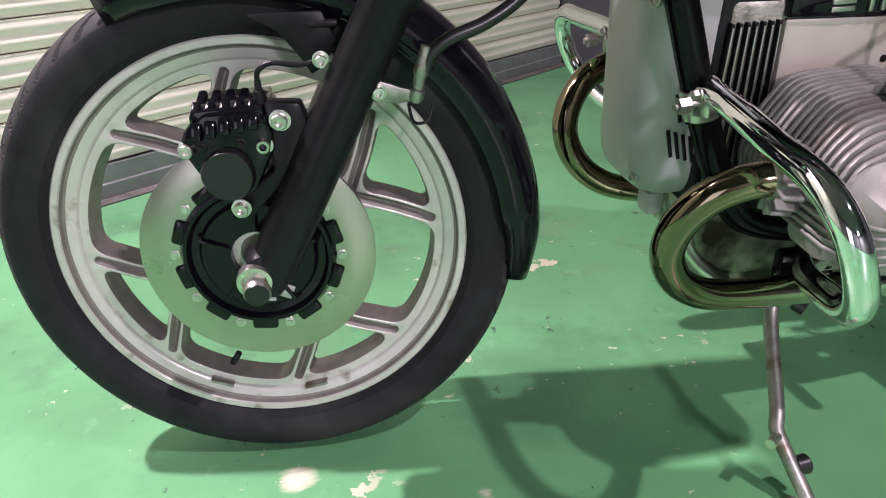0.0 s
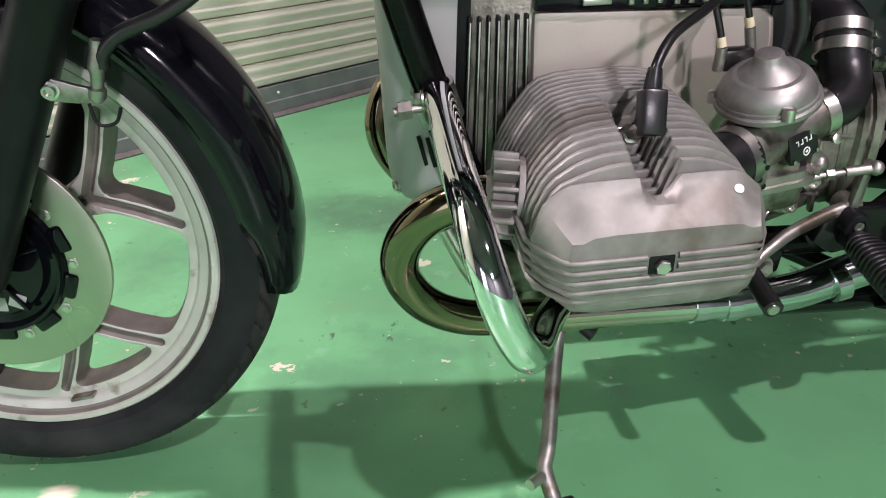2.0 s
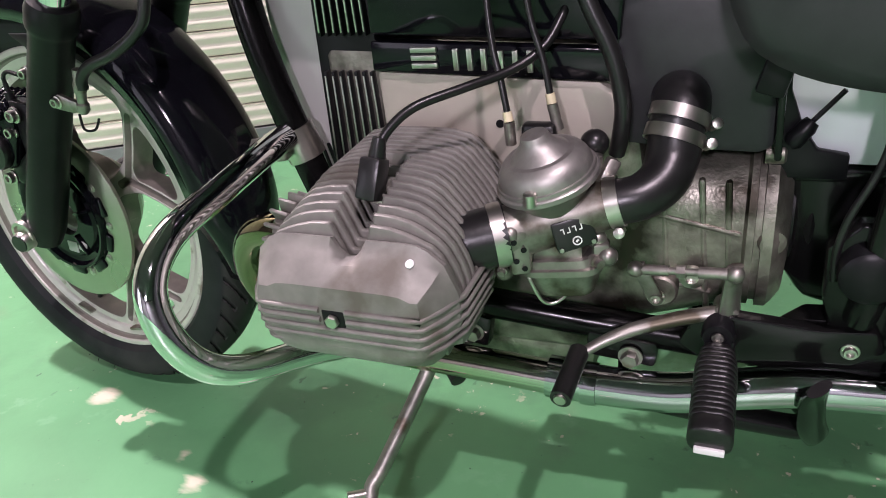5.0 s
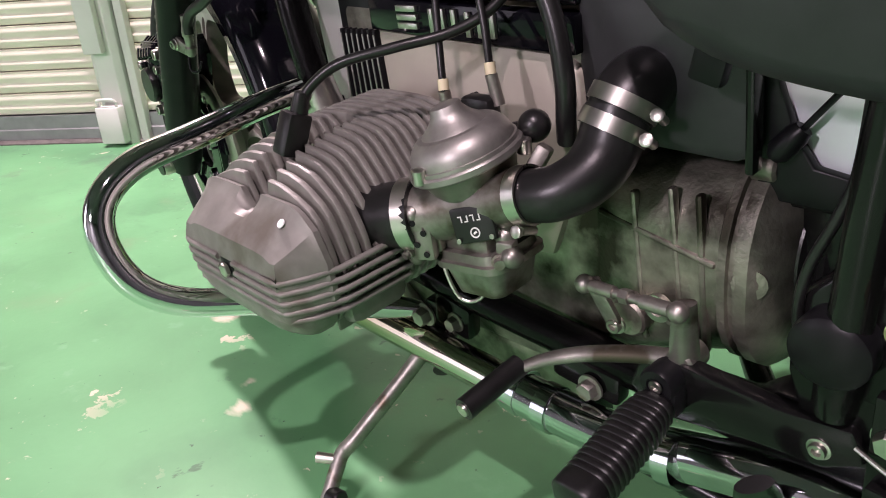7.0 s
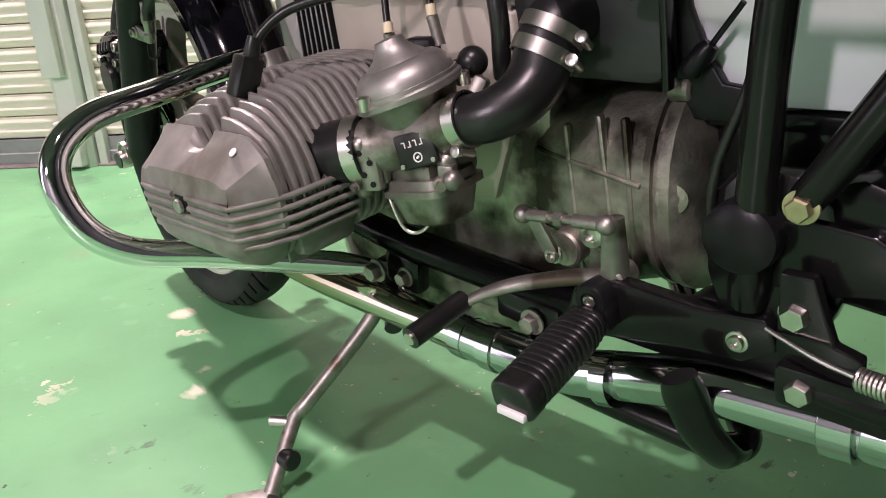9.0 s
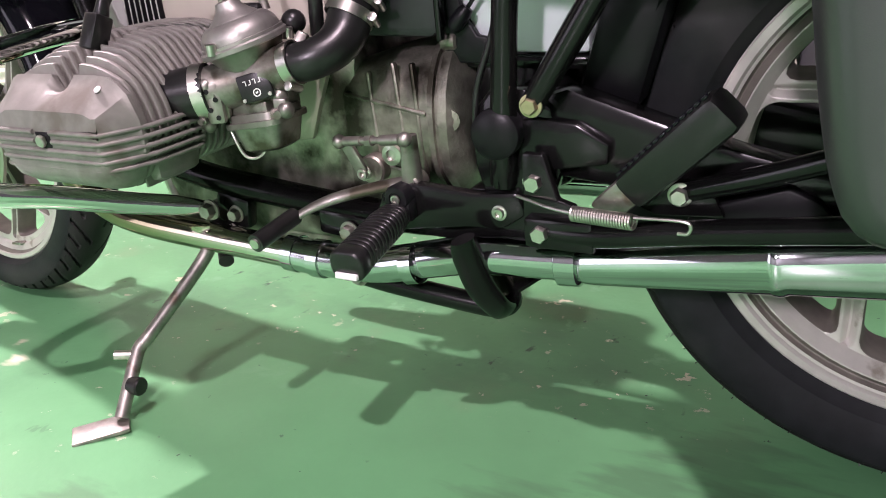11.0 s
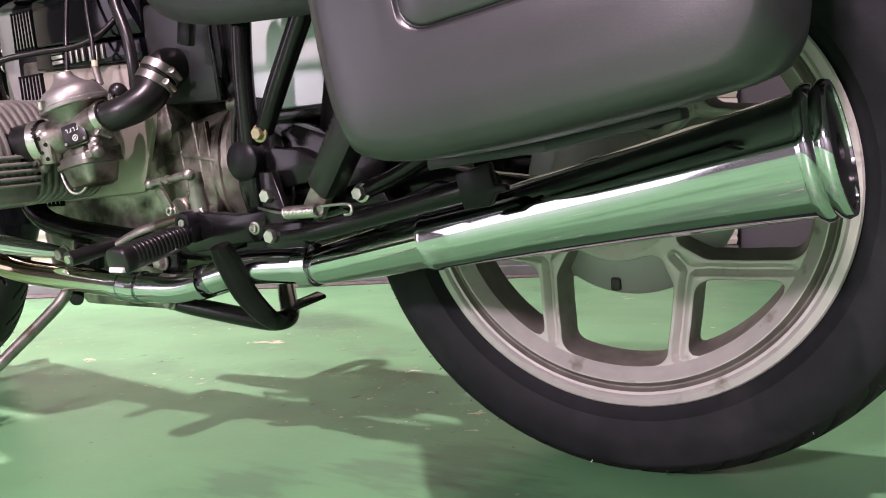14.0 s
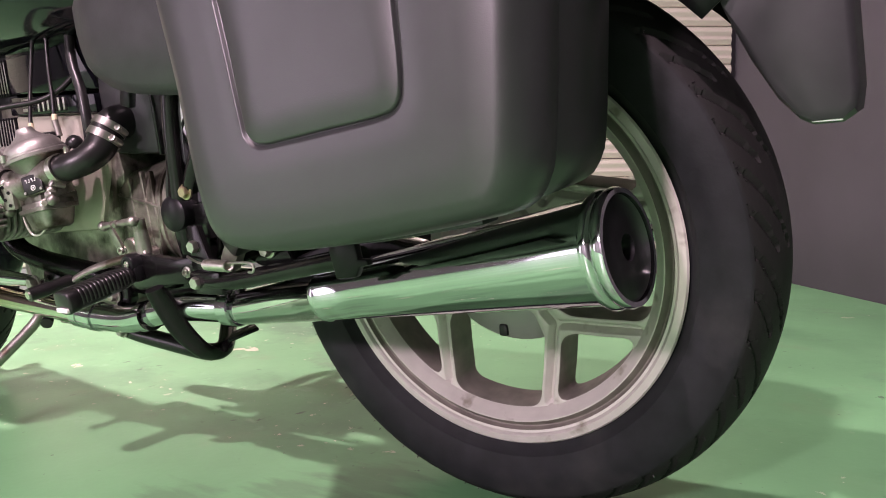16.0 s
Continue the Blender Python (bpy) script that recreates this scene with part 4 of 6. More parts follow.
# rear mudguard and tail
bm = B()
rings = []
for i, a in enumerate(np.linspace(radians(42), radians(172), 36)):
    rr = 0.365 + 0.03 * (1 - i / 35)
    sec = [(-0.075, 0.05), (-0.074, 0.03), (-0.065, 0.012), (-0.04, 0.003), (0, 0), (0.04, 0.003), (0.065, 0.012), (0.074, 0.03), (0.075, 0.05)]
    rings.append([(RX_ + (rr - d) * math.cos(a), y, RZ_ + (rr - d) * math.sin(a)) for y, d in sec])
skin(bm, rings, closed=False)
rg = part("rear_mudguard", bm, SATIN, bike, "black rear mudguard")
rg.modifiers.new("thickness", "SOLIDIFY").thickness = 0.003
rings = []
for y, k in ((-0.062, 0.012), (-0.058, 0.004), (-0.045, 0.0), (0.045, 0.0), (0.058, 0.004), (0.062, 0.012)):
    rings.append([(x, y, z) for x, z in ((0.262, 0.64), (0.272, 0.56 + k * 0.3), (0.293 + k * 0.3, 0.515 + k), (0.316 + k * 0.3, 0.478 + k), (0.334, 0.459 + k), (0.345, 0.4535 + k), (0.368, 0.4545 + k), (0.378 - k * 0.4, 0.462 + k), (0.380 - k * 0.6, 0.485), (0.374 - k * 0.6, 0.55), (0.366 - k * 0.6, 0.64))])
bm = B()
skin(bm, rings)
flap = part("mud_flap", bm, FLAPP, rg, "dark violet grey rear mudguard tip")
# chrome trim, with its bright reflection painted on as white
bm = B()
dir_box(bm, (0.344, -0.0545, 0.4580), (0.368, -0.0545, 0.4585), 0.004, 0.0045, (0, 0, 1), 0.0012)
part("trim_strip", bm, WHITE, flap, "small trim strip, its reflection painted white")
# black inner panels under the seat
bm = B()
rbox(bm, (-0.30, 0, 0.46), (0.06, 0.15, 0.12), (0, 14, 0), 0.01)
part("inner_mudguard", bm, SATIN, bike, "black inner mudguard")
bm = B()
rbox(bm, (-0.405, 0.0, 0.51), (0.14, 0.12, 0.13), bevel=0.006)
part("battery", bm, PALEPLASTIC, bike, "pale translucent plastic battery case")
bm = B()
rbox(bm, (-0.40, 0.0, 0.437), (0.15, 0.13, 0.012), bevel=0.003)
tray = part("battery_tray", bm, FRAMEP, bike, "black battery tray")
bm = B()
prism(bm, [(-0.482, 0.60), (-0.474, 0.60), (-0.470, 0.516), (-0.459, 0.486), (-0.445, 0.464), (-0.42, 0.460), (-0.42, 0.437), (-0.482, 0.437)], -0.072, -0.063, 0.002)
part("tray_side", bm, SATIN, tray, "black tray side plate")
bm = B()
tube(bm, [(-0.431, -0.075, 0.518), (-0.452, -0.075, 0.491)], 0.0022, 8, 1)
lathe(bm, [(0, 0.006), (0.006, 0.008), (0.022, 0.008), (0.026, 0.005), (0.026, 0)], (-0.452, -0.075, 0.491), (-0.6, -0.2, -0.75), 14)
part("tray_strap_hook", bm, SATIN, tray, "black strap hook")

# ---- engine ----
CX, CZ = -0.79, 0.415


FIN_TOP = ((0.11, 0.20, 0.24, 0.262, 0.28, 0.297), (0.491, 0.490, 0.482, 0.474, 0.463, 0.448))


def fin_outline(y):
    """Outline of one cooling fin at the distance y from the bike's middle."""
    top = float(np.interp(y, *FIN_TOP))
    n = float(np.interp(y, (0.25, 0.297), (0.0, 0.008)))
    return [(-0.886 + n, 0.405), (-0.882 + n, 0.430), (-0.870 + n, min(0.455, top - 0.014)), (-0.848 + n, top - 0.006), (-0.822, top), (-0.760, top), (-0.735 - n, top - 0.006), (-0.712 - n, min(0.453, top - 0.014)), (-0.701 - n, 0.428), (-0.698 - n, 0.400),
            (-0.706 - n, 0.365), (-0.735, 0.350 + n / 2), (-0.79, 0.346 + n / 2), (-0.845, 0.350 + n / 2), (-0.876 + n, 0.368)]


def soften(poly, f=0.2):
    """The same outline with its corners cut off."""
    out = []
    for (ax, az), (bx, bz) in zip(poly, poly[1:] + poly[:1]):
        out += [(ax + (bx - ax) * f, az + (bz - az) * f), (ax + (bx - ax) * (1 - f), az + (bz - az) * (1 - f))]
    return out


def cylinder(s):
    """Cylinder, head fins and rocker cover on one side; s = -1 is the bike's left."""
    root_bm = B()
    lathe(root_bm, [(0.075, 0.0), (0.075, 0.062), (0.12, 0.062), (0.125, 0.064), (0.170, 0.064), (0.195, 0.050), (0.205, 0.030), (0.262, 0.022), (0.262, 0.0)], (CX, 0, CZ), (0, s, 0), 40)
    rbox(root_bm, (CX, s * 0.235, 0.395), (0.15, 0.06, 0.08), bevel=0.01)
    root = part("cylinder", root_bm, CASTDARK, bike, "finned aluminium cylinder")
    count = 17
    for i in range(count):
        k = i / (count - 1)
        y = 0.112 + 0.1568 * k
        poly = soften(fin_outline(y))
        if k > 0.42:
            # a gap in the fins for the spark plug
            top = max(z for _, z in poly)
            depth = 0.034 * min(1.0, (k - 0.36) / 0.3)
            j = max(n for n, p in enumerate(poly) if p[1] > top - 1e-6 and p[0] < -0.79)
            poly = poly[:j + 1] + [(-0.808, top - 0.001), (-0.801, top - depth * 0.6), (-0.797, top - depth), (-0.783, top - depth), (-0.779, top - depth * 0.6), (-0.772, top - 0.001)] + poly[j + 1:]
        bm = B()
        prism(bm, poly, s * (y - 0.0029), s * (y + 0.0029), 0.0017)
        part("cooling_fin", bm, CAST, root, smooth=30)
    # rocker cover: sloping upper face with the plug scoop, upright ribbed front, rounded belly
    rings = []
    for y, ztop, x0t, x1t, zsh, x0, x1, zlow, x0b, x1b, scoop in ((0.2735, 0.459, -0.862, -0.724, 0.420, -0.886, -0.699, 0.352, -0.866, -0.714, 0.016), (0.2785, 0.461, -0.862, -0.724, 0.420, -0.886, -0.699, 0.352, -0.866, -0.714, 0.016),
                                                                 (0.281, 0.4575, -0.861, -0.7245, 0.420, -0.884, -0.701, 0.352, -0.866, -0.714, 0.0125), (0.287, 0.452, -0.859, -0.7255, 0.419, -0.881, -0.704, 0.3525, -0.866, -0.714, 0.007),
                                                                 (0.2935, 0.4465, -0.857, -0.7265, 0.418, -0.878, -0.707, 0.3545, -0.865, -0.715, 0.0015), (0.300, 0.4405, -0.8545, -0.728, 0.417, -0.874, -0.711, 0.358, -0.863, -0.717, 0.0),
                                                                 (0.3068, 0.4348, -0.852, -0.7295, 0.416, -0.870, -0.715, 0.363, -0.861, -0.719, 0.0), (0.309, 0.4325, -0.852, -0.7295, 0.4155, -0.868, -0.717, 0.3655, -0.86, -0.72, 0.0),
                                                                 (0.3115, 0.418, -0.858, -0.7225, 0.413, -0.865, -0.720, 0.370, -0.857, -0.723, 0.0), (0.3122, 0.414, -0.86, -0.722, 0.412, -0.864, -0.721, 0.376, -0.856, -0.724, 0.0)):
        zm = zlow + 0.55 * (zsh - zlow)
        ring = [(x0, zsh), (x0 + 0.001, zm), (x0b, zlow + 0.011), (x0b + 0.008, zlow + 0.003), (x0b + 0.024, zlow), (x1b - 0.024, zlow), (x1b - 0.008, zlow + 0.003), (x1b, zlow + 0.011), (x1 - 0.001, zm), (x1, zsh),
                ((x1 + x1t) / 2 + 0.003, (zsh + ztop) / 2 + 0.004), (x1t + 0.003, ztop - 0.005), (x1t - 0.006, ztop - 0.001), (x1t - 0.02, ztop), (-0.773, ztop), (-0.779, ztop - scoop * 0.6), (-0.785, ztop - scoop), (-0.794, ztop - scoop), (-0.800, ztop - scoop * 0.6), (-0.805, ztop),
                (x0t + 0.02, ztop), (x0t + 0.006, ztop - 0.001), (x0t - 0.003, ztop - 0.005), ((x0 + x0t) / 2 - 0.003, (zsh + ztop) / 2 + 0.004)]
        rings.append([(x, s * y, z) for x, z in ring])
    bm = B()
    skin(bm, rings)
    cover = part("rocker_cover", bm, CAST, root, "sand-cast rocker cover with horizontal ribs", 28)
    for z, k in ((0.4130, 0.0), (0.4040, 0.0), (0.3950, 0.0004), (0.3860, 0.0014), (0.3775, 0.003)):
        left = [(-0.887 + k, s * 0.205, z), (-0.888 + k, s * 0.270, z), (-0.878 + k, s * 0.294, z), (-0.866 + k, s * (0.3105 - k), z), (-0.858, s * (0.3125 - k), z), (-0.807, s * (0.3128 - k), z)]
        right = [(-0.783, s * (0.3128 - k), z), (-0.728, s * (0.3125 - k), z), (-0.719 - k, s * (0.3105 - k), z), (-0.708 - k, s * 0.294, z), (-0.698 - k, s * 0.270, z), (-0.697 - k, s * 0.205, z)]
        for path in ((left + right,) if z < 0.3955 else (left, right)):
            bm = B()
            tube(bm, path, 0.0027, 8, 1)
            part("rib", bm, CAST, cover, smooth=60)
    bm = B()
    rbox(bm, (CX - 0.0025, s * 0.235, 0.385), (0.178, 0.062, 0.066), bevel=0.012)
    part("head_lower", bm, CAST, root, "lower half of the cylinder head")
    for x in (-0.72, -0.735, -0.75, -0.83, -0.845, -0.86):
        bm = B()
        rbox(bm, (x, s * 0.245, 0.3595), (0.0035, 0.05, 0.020), bevel=0.001)
        part("lower_fin", bm, CAST, root)
    # solid black block gives the shade inside the square nut recess
    bm = B()
    rbox(bm, (-0.795, s * 0.3085, 0.4055), (0.021, 0.009, 0.0165), bevel=0.002)
    part("recess_shade", bm, SATIN, cover, "black block painted for the shaded recess")
    bolt(cover, (-0.795, s * 0.313, 0.405), (0, s, 0), 0.0062, 0.005, STEEL, name="cover_nut", washer=False)
    if s < 0:
        bm = B()
        lathe(bm, [(0, 0.0038), (0.0008, 0.0034), (0.0009, 0)], (-0.7316, -0.2893, 0.4503), (0.02, -0.68, 0.73), 16)
        part("paint_dot", bm, WHITE, cover, "white paint dot")
    # spark plug, boot and lead
    bm = B()
    lathe(bm, [(0, 0.0085), (0.014, 0.0085), (0.015, 0.006), (0.034, 0.0055), (0.036, 0.004)], (-0.79, s * 0.205, 0.462), (0, s * 0.55, 0.35), 6)
    plug = part("spark_plug", bm, STEEL, root, "steel spark plug")
    bm = B()
    dir_box(bm, (-0.785, s * 0.241, 0.477), (-0.781, s * 0.2265, 0.509), 0.0210, 0.019, (1, 0, 0), 0.0028)
    lathe(bm, [(0, 0.0065), (0.004, 0.0075), (0.02, 0.0055)], (-0.781, s * 0.226, 0.505), (0.15, -s * 0.3, 0.9), 14)
    part("plug_cap", bm, SOFT, plug, "black rubber plug cap")
    bm = B()
    tube(bm, [(-0.779, s * 0.222, 0.512), (-0.774, s * 0.214, 0.526), (-0.755, s * 0.195, 0.541), (-0.72, s * 0.165, 0.548), (-0.69, s * 0.135, 0.553), (-0.665, s * 0.11, 0.568), (-0.65, s * 0.08, 0.60)], 0.0042, 10, 6)
    part("plug_lead", bm, SOFT, plug, "black ignition lead")
    # finned exhaust nut and header pipe
    bm = B()
    e0 = Vector((-0.878, s * 0.205, 0.416))
    ed = Vector((-1, -s * 0.18, 0.10)).normalized()
    lathe(bm, [(-0.015, 0.0225), (-0.002, 0.0225), (-0.001, 0.0335), (0.004, 0.0335), (0.005, 0.024), (0.024, 0.024), (0.026, 0.021), (0.03, 0.019)], e0, ed, 40)
    nut = part("exhaust_nut", bm, CAST, root, "finned aluminium exhaust nut")
    _, eu, ev = frame_of(ed)
    for q in range(16):
        a = math.tau * (q + 0.5) / 16
        w = eu * math.cos(a) + ev * math.sin(a)
        bm = B()
        dir_box(bm, e0 + w * 0.029 + ed * 0.004, e0 + w * 0.029 + ed * 0.026, 0.0042, 0.017, w, 0.0018)
        part("nut_fin", bm, CAST, nut)
    bm = B()
    y = s
    tube(bm, [(-0.890, y * 0.205, 0.418), (-0.922, y * 0.199, 0.415), (-0.955, y * 0.189, 0.398), (-0.978, y * 0.178, 0.365), (-0.982, y * 0.168, 0.325), (-0.962, y * 0.158, 0.284), (-0.925, y * 0.150, 0.256),
              (-0.875, y * 0.144, 0.243), (-0.80, y * 0.14, 0.236), (-0.73, y * 0.137, 0.231), (-0.655, y * 0.135, 0.226)], 0.0183, 24, 7)
    pipe = part("header_pipe", bm, HEADER, bike, "chrome header pipe with golden heat tint")
    bm = B()
    tube(bm, [(-0.672, y * 0.135, 0.2275), (-0.62, y * 0.133, 0.2245), (-0.55, y * 0.130, 0.226), (-0.49, y * 0.127, 0.240), (-0.43, y * 0.124, 0.252), (-0.36, y * 0.121, 0.256), (-0.31, y * 0.12, 0.259)], 0.0205, 24, 6)
    joint = part("joint_pipe", bm, AGEDCHROME, pipe, "chrome connecting pipe")
    for x, z, dz in ((-0.664, 0.2268, -0.05), (-0.628, 0.2245, 0.0), (-0.505, 0.2355, 0.22)):
        bm = B()
        lathe(bm, [(-0.008, 0.0205), (-0.0075, 0.0225), (0.0075, 0.0225), (0.008, 0.0205)], (x, y * 0.1335, z), (1, 0, dz), 28)
        part("pipe_band", bm, AGEDCHROME, joint, "chrome pipe clamp")
    # balance pipe box where both sides meet
    bm = B()
    lathe(bm, [(-0.012, 0.0225), (-0.01, 0.026), (0.01, 0.026), (0.012, 0.0225)], (-0.335, y * 0.1205, 0.258), (1, 0, 0.08), 28)
    part("muffler_clamp", bm, AGEDCHROME, joint, "chrome muffler clamp")
    # muffler: a long cone rising to the rear
    a, b = Vector((-0.32, y * 0.12, 0.2575)), Vector((0.218, y * 0.172, 0.366))
    d = (b - a).normalized()
    full = (b - a).length
    bm = B()
    lathe(bm, [(0, 0.0215), (0.01, 0.0225), (0.168, 0.0305), (0.170, 0.0318), (0.174, 0.0322), (0.178, 0.0318), (0.181, 0.0305), (0.24, 0.0333), (full - 0.022, 0.0478), (full - 0.020, 0.0482), (full - 0.020, 0.0)], a, d, 64)
    muf = part("muffler", bm, AGEDCHROME, bike, "long conical chrome muffler")
    bm = B()
    o = a + d * (full - 0.02)
    lathe(bm, [(0.0, 0.0482), (0.001, 0.0515), (0.005, 0.0528), (0.009, 0.0515), (0.011, 0.0497), (0.014, 0.0515), (0.018, 0.0525), (0.022, 0.0508), (0.022, 0.0465), (0.012, 0.0455)], o, d, 64)
    part("muffler_rim", bm, AGEDCHROME, muf, "double-beaded chrome rim")
    bm = B()
    lathe(bm, [(0.004, 0.047), (0.018, 0.0465), (0.020, 0.044), (0.0205, 0.012), (0.006, 0.0105), (0.006, 0.0)], o, d, 48)
    part("end_plate", bm, SATIN, muf, "black end plate with outlet hole")
    bm = B()
    for q in range(9):
        p = a + d * (0.075 + 0.0085 * q)
        lathe(bm, [(-0.0028, 0.0254 + 0.0004 * q), (0.0028, 0.0256 + 0.0004 * q)], p, d, 3, span=(0.0, 0.12), caps=False, up=(0, y * 0.78, 0.62))
    part("stamped_marks", bm, SATIN, muf, "small dark stamped bars")
    # crash bar
    bm = B()
    tube(bm, [(-0.935, s * 0.128, 0.482), (-0.936, s * 0.17, 0.481), (-0.938, s * 0.25, 0.474), (-0.938, s * 0.312, 0.468), (-0.934, s * 0.350, 0.447), (-0.924, s * 0.363, 0.413), (-0.908, s * 0.355, 0.374), (-0.892, s * 0.325, 0.346),
              (-0.870, s * 0.27, 0.325), (-0.842, s * 0.21, 0.300), (-0.812, s * 0.16, 0.281), (-0.79, s * 0.135, 0.272)], (0.0135,) * 10 + (0.0125, 0.008), 20, 6)
    bar = part("crash_bar", bm, CHROME, bike, "chrome tubular crash bar")
    bm = B()
    lathe(bm, [(-0.017, 0.0175), (-0.017, 0.0205), (0.017, 0.0205), (0.017, 0.0175)], (-0.934, s * 0.106, 0.468), (0.3, 0.05, -1), 28, True)
    dir_box(bm, (-0.946, s * 0.12, 0.468), (-0.938, s * 0.142, 0.472), 0.016, 0.022, (0, 0, 1), 0.003)
    part("clamp", bm, STEEL, bar, "bright steel tube clamp")
    bolt(bar, (-0.95, s * 0.131, 0.482), (-1, 0, 0), 0.0055, 0.008, STEEL)
    bm = B()
    tube(bm, [(-0.948, s * 0.132, 0.474), (-0.976, s * 0.1335, 0.472)], 0.0042, 10, 1)
    lathe(bm, [(-0.006, 0.0), (-0.006, 0.009), (0.006, 0.009), (0.006, 0.0)], (-0.966, s * 0.133, 0.473), (1, 0, 0.08), 6)
    part("long_bolt", bm, OLDSTEEL, bar, "weathered through bolt")
    bolt(bar, (-0.781, s * 0.137, 0.27), (0, s, 0), 0.0095, 0.012, OLDSTEEL)
    return root


cylinder(-1)
cylinder(1)

# crankcase
bm = B()
prism(bm, [(-0.91, 0.30), (-0.90, 0.56), (-0.60, 0.548), (-0.585, 0.44), (-0.60, 0.27), (-0.64, 0.225), (-0.86, 0.225), (-0.895, 0.25)], -0.082, 0.082, 0.008)
case = part("crankcase", bm, CASTDARK, bike, "grimy aluminium crankcase")
bm = B()
prism(bm, [(-0.842, 0.34), (-0.842, 0.5385), (-0.625, 0.5285), (-0.608, 0.518), (-0.604, 0.49), (-0.612, 0.44), (-0.63, 0.40), (-0.65, 0.35)], -0.0885, 0.0885, 0.006)
part("side_cover", bm, SIDE, case, "satin silver crankcase side cover")
bm = B()
lathe(bm, [(0, 0.0), (0, 0.0042), (0.0012, 0.004), (0.0012, 0.0)], (-0.719, -0.0882, 0.487), (0, -1, 0), 14)
part("cover_hole", bm, SATIN, case, "small dark hole")
# ribbed black panel with bright rib edges
bm = B()
prism(bm, [(-0.922, 0.33), (-0.905, 0.64), (-0.842, 0.64), (-0.842, 0.33)], -0.080, 0.080, 0.004)
ribs = part("ribbed_panel", bm, SATIN, case, "black ribbed side panel")
for k in range(7):
    for z0, z1 in ((0.335, 0.537), (0.572, 0.63)):
        bm = B()
        x = -0.8985 + 0.0085 * k
        dir_box(bm, (x - 0.055 * (0.55 - z0) * (1 - k / 6), -0.084, z0), (x - 0.055 * (0.55 - z1) * (1 - k / 6), -0.084, z1), 0.0034, 0.010, (0, 1, 0), 0.0008)
        part("rib", bm, SATIN, ribs)
        bm = B()
        dir_box(bm, (x - 0.055 * (0.55 - z0 - 0.004) * (1 - k / 6), -0.0893, z0 + 0.004), (x - 0.055 * (0.55 - z1 + 0.004) * (1 - k / 6), -0.0893, z1 - 0.004), 0.0016, 0.0012, (0, 1, 0), 0.0003)
        part("rib_edge", bm, STEEL, ribs, "worn bright rib edge")
# name panel with raised plain letters' bars
bm = B()
prism(bm, [(-0.842, 0.5395), (-0.8405, 0.568), (-0.607, 0.558), (-0.607, 0.5295)], -0.094, -0.078, 0.002)
name_panel = part("name_panel", bm, GLOSS, case, "glossy black name panel")
bm = B()
prism(bm, [(-0.842, 0.5725), (-0.838, 0.645), (-0.60, 0.64), (-0.607, 0.563)], -0.090, 0.090, 0.004)
part("upper_cover", bm, GLOSS, case, "glossy black upper engine cover")


def raised(polys, name, y=-0.094, material=None, parent=None):
    for q in polys:
        bm = B()
        prism(bm, q, y - 0.003, y + 0.001, 0.0006)
        part(name, bm, material or STEEL, parent or name_panel, "raised silver badge mark")


def bars_mark(x0, z0, kind):
    """Plain silver bars of the size of the badge's marks."""
    h, t = 0.020, 0.0052
    if kind == 0:
        return [[(x0, z0 + q), (x0 + 0.026, z0 + q), (x0 + 0.026, z0 + q + t), (x0, z0 + q + t)] for q in (0.0, (h - t) / 2, h - t)]
    return [[(x0 + q, z0), (x0 + q + t, z0), (x0 + q + t, z0 + h), (x0 + q, z0 + h)] for q in (0.0, 0.0135, 0.027)]


for x0, z0, kind in ((-0.799, 0.5425, 0), (-0.757, 0.5405, 1), (-0.714, 0.5385, 2)):
    raised(bars_mark(x0, z0, kind), "badge_mark")

# light grey front cover with cooling slots
rings = []
for x, hw, z0, z1 in ((-0.905, 0.078, 0.337, 0.66), (-0.938, 0.078, 0.337, 0.66), (-0.950, 0.076, 0.338, 0.658), (-0.966, 0.068, 0.342, 0.652), (-0.976, 0.054, 0.350, 0.642), (-0.980, 0.038, 0.362, 0.63)):
    rings.append([(x, y, z) for y, z in round_rect(-hw, hw, z0, z1, 0.03, 5)])
bm = B()
skin(bm, rings)
fc = part("front_cover", bm, FRONTC, case, "light grey front engine cover")
for i in range(2):
    for j in range(4):
        bm = B()
        rbox(bm, (-0.942 + 0.0088 * j - 0.006 * i, -0.0779, 0.449 - 0.040 * i - 0.003 * j), (0.0042, 0.003, 0.033), (0, -12, 0), 0.001)
        part("slot", bm, SATIN, fc, "dark cooling slot")
for z, y in ((0.36, -0.05), (0.56, -0.062)):
    bolt(fc, (-0.973, y, z), (-1, -0.3, 0), 0.006, 0.005, STEEL, True)
bm = B()
rbox(bm, (-0.94, -0.03, 0.318), (0.022, 0.03, 0.03), bevel=0.005)
part("cover_foot", bm, FRONTC, fc)
# lower engine and oil pan
bm = B()
prism(bm, [(-0.87, 0.235), (-0.63, 0.235), (-0.64, 0.175), (-0.85, 0.175)], -0.075, 0.075, 0.01)
part("oil_pan", bm, CASTDARK, case, "finned aluminium oil pan")
bm = B()
tube(bm, [(-0.925, -0.06, 0.31), (-0.895, -0.075, 0.25), (-0.85, -0.09, 0.21)], 0.012, 14, 4)
part("lower_brace", bm, STEEL, bike, "bright steel brace tube")

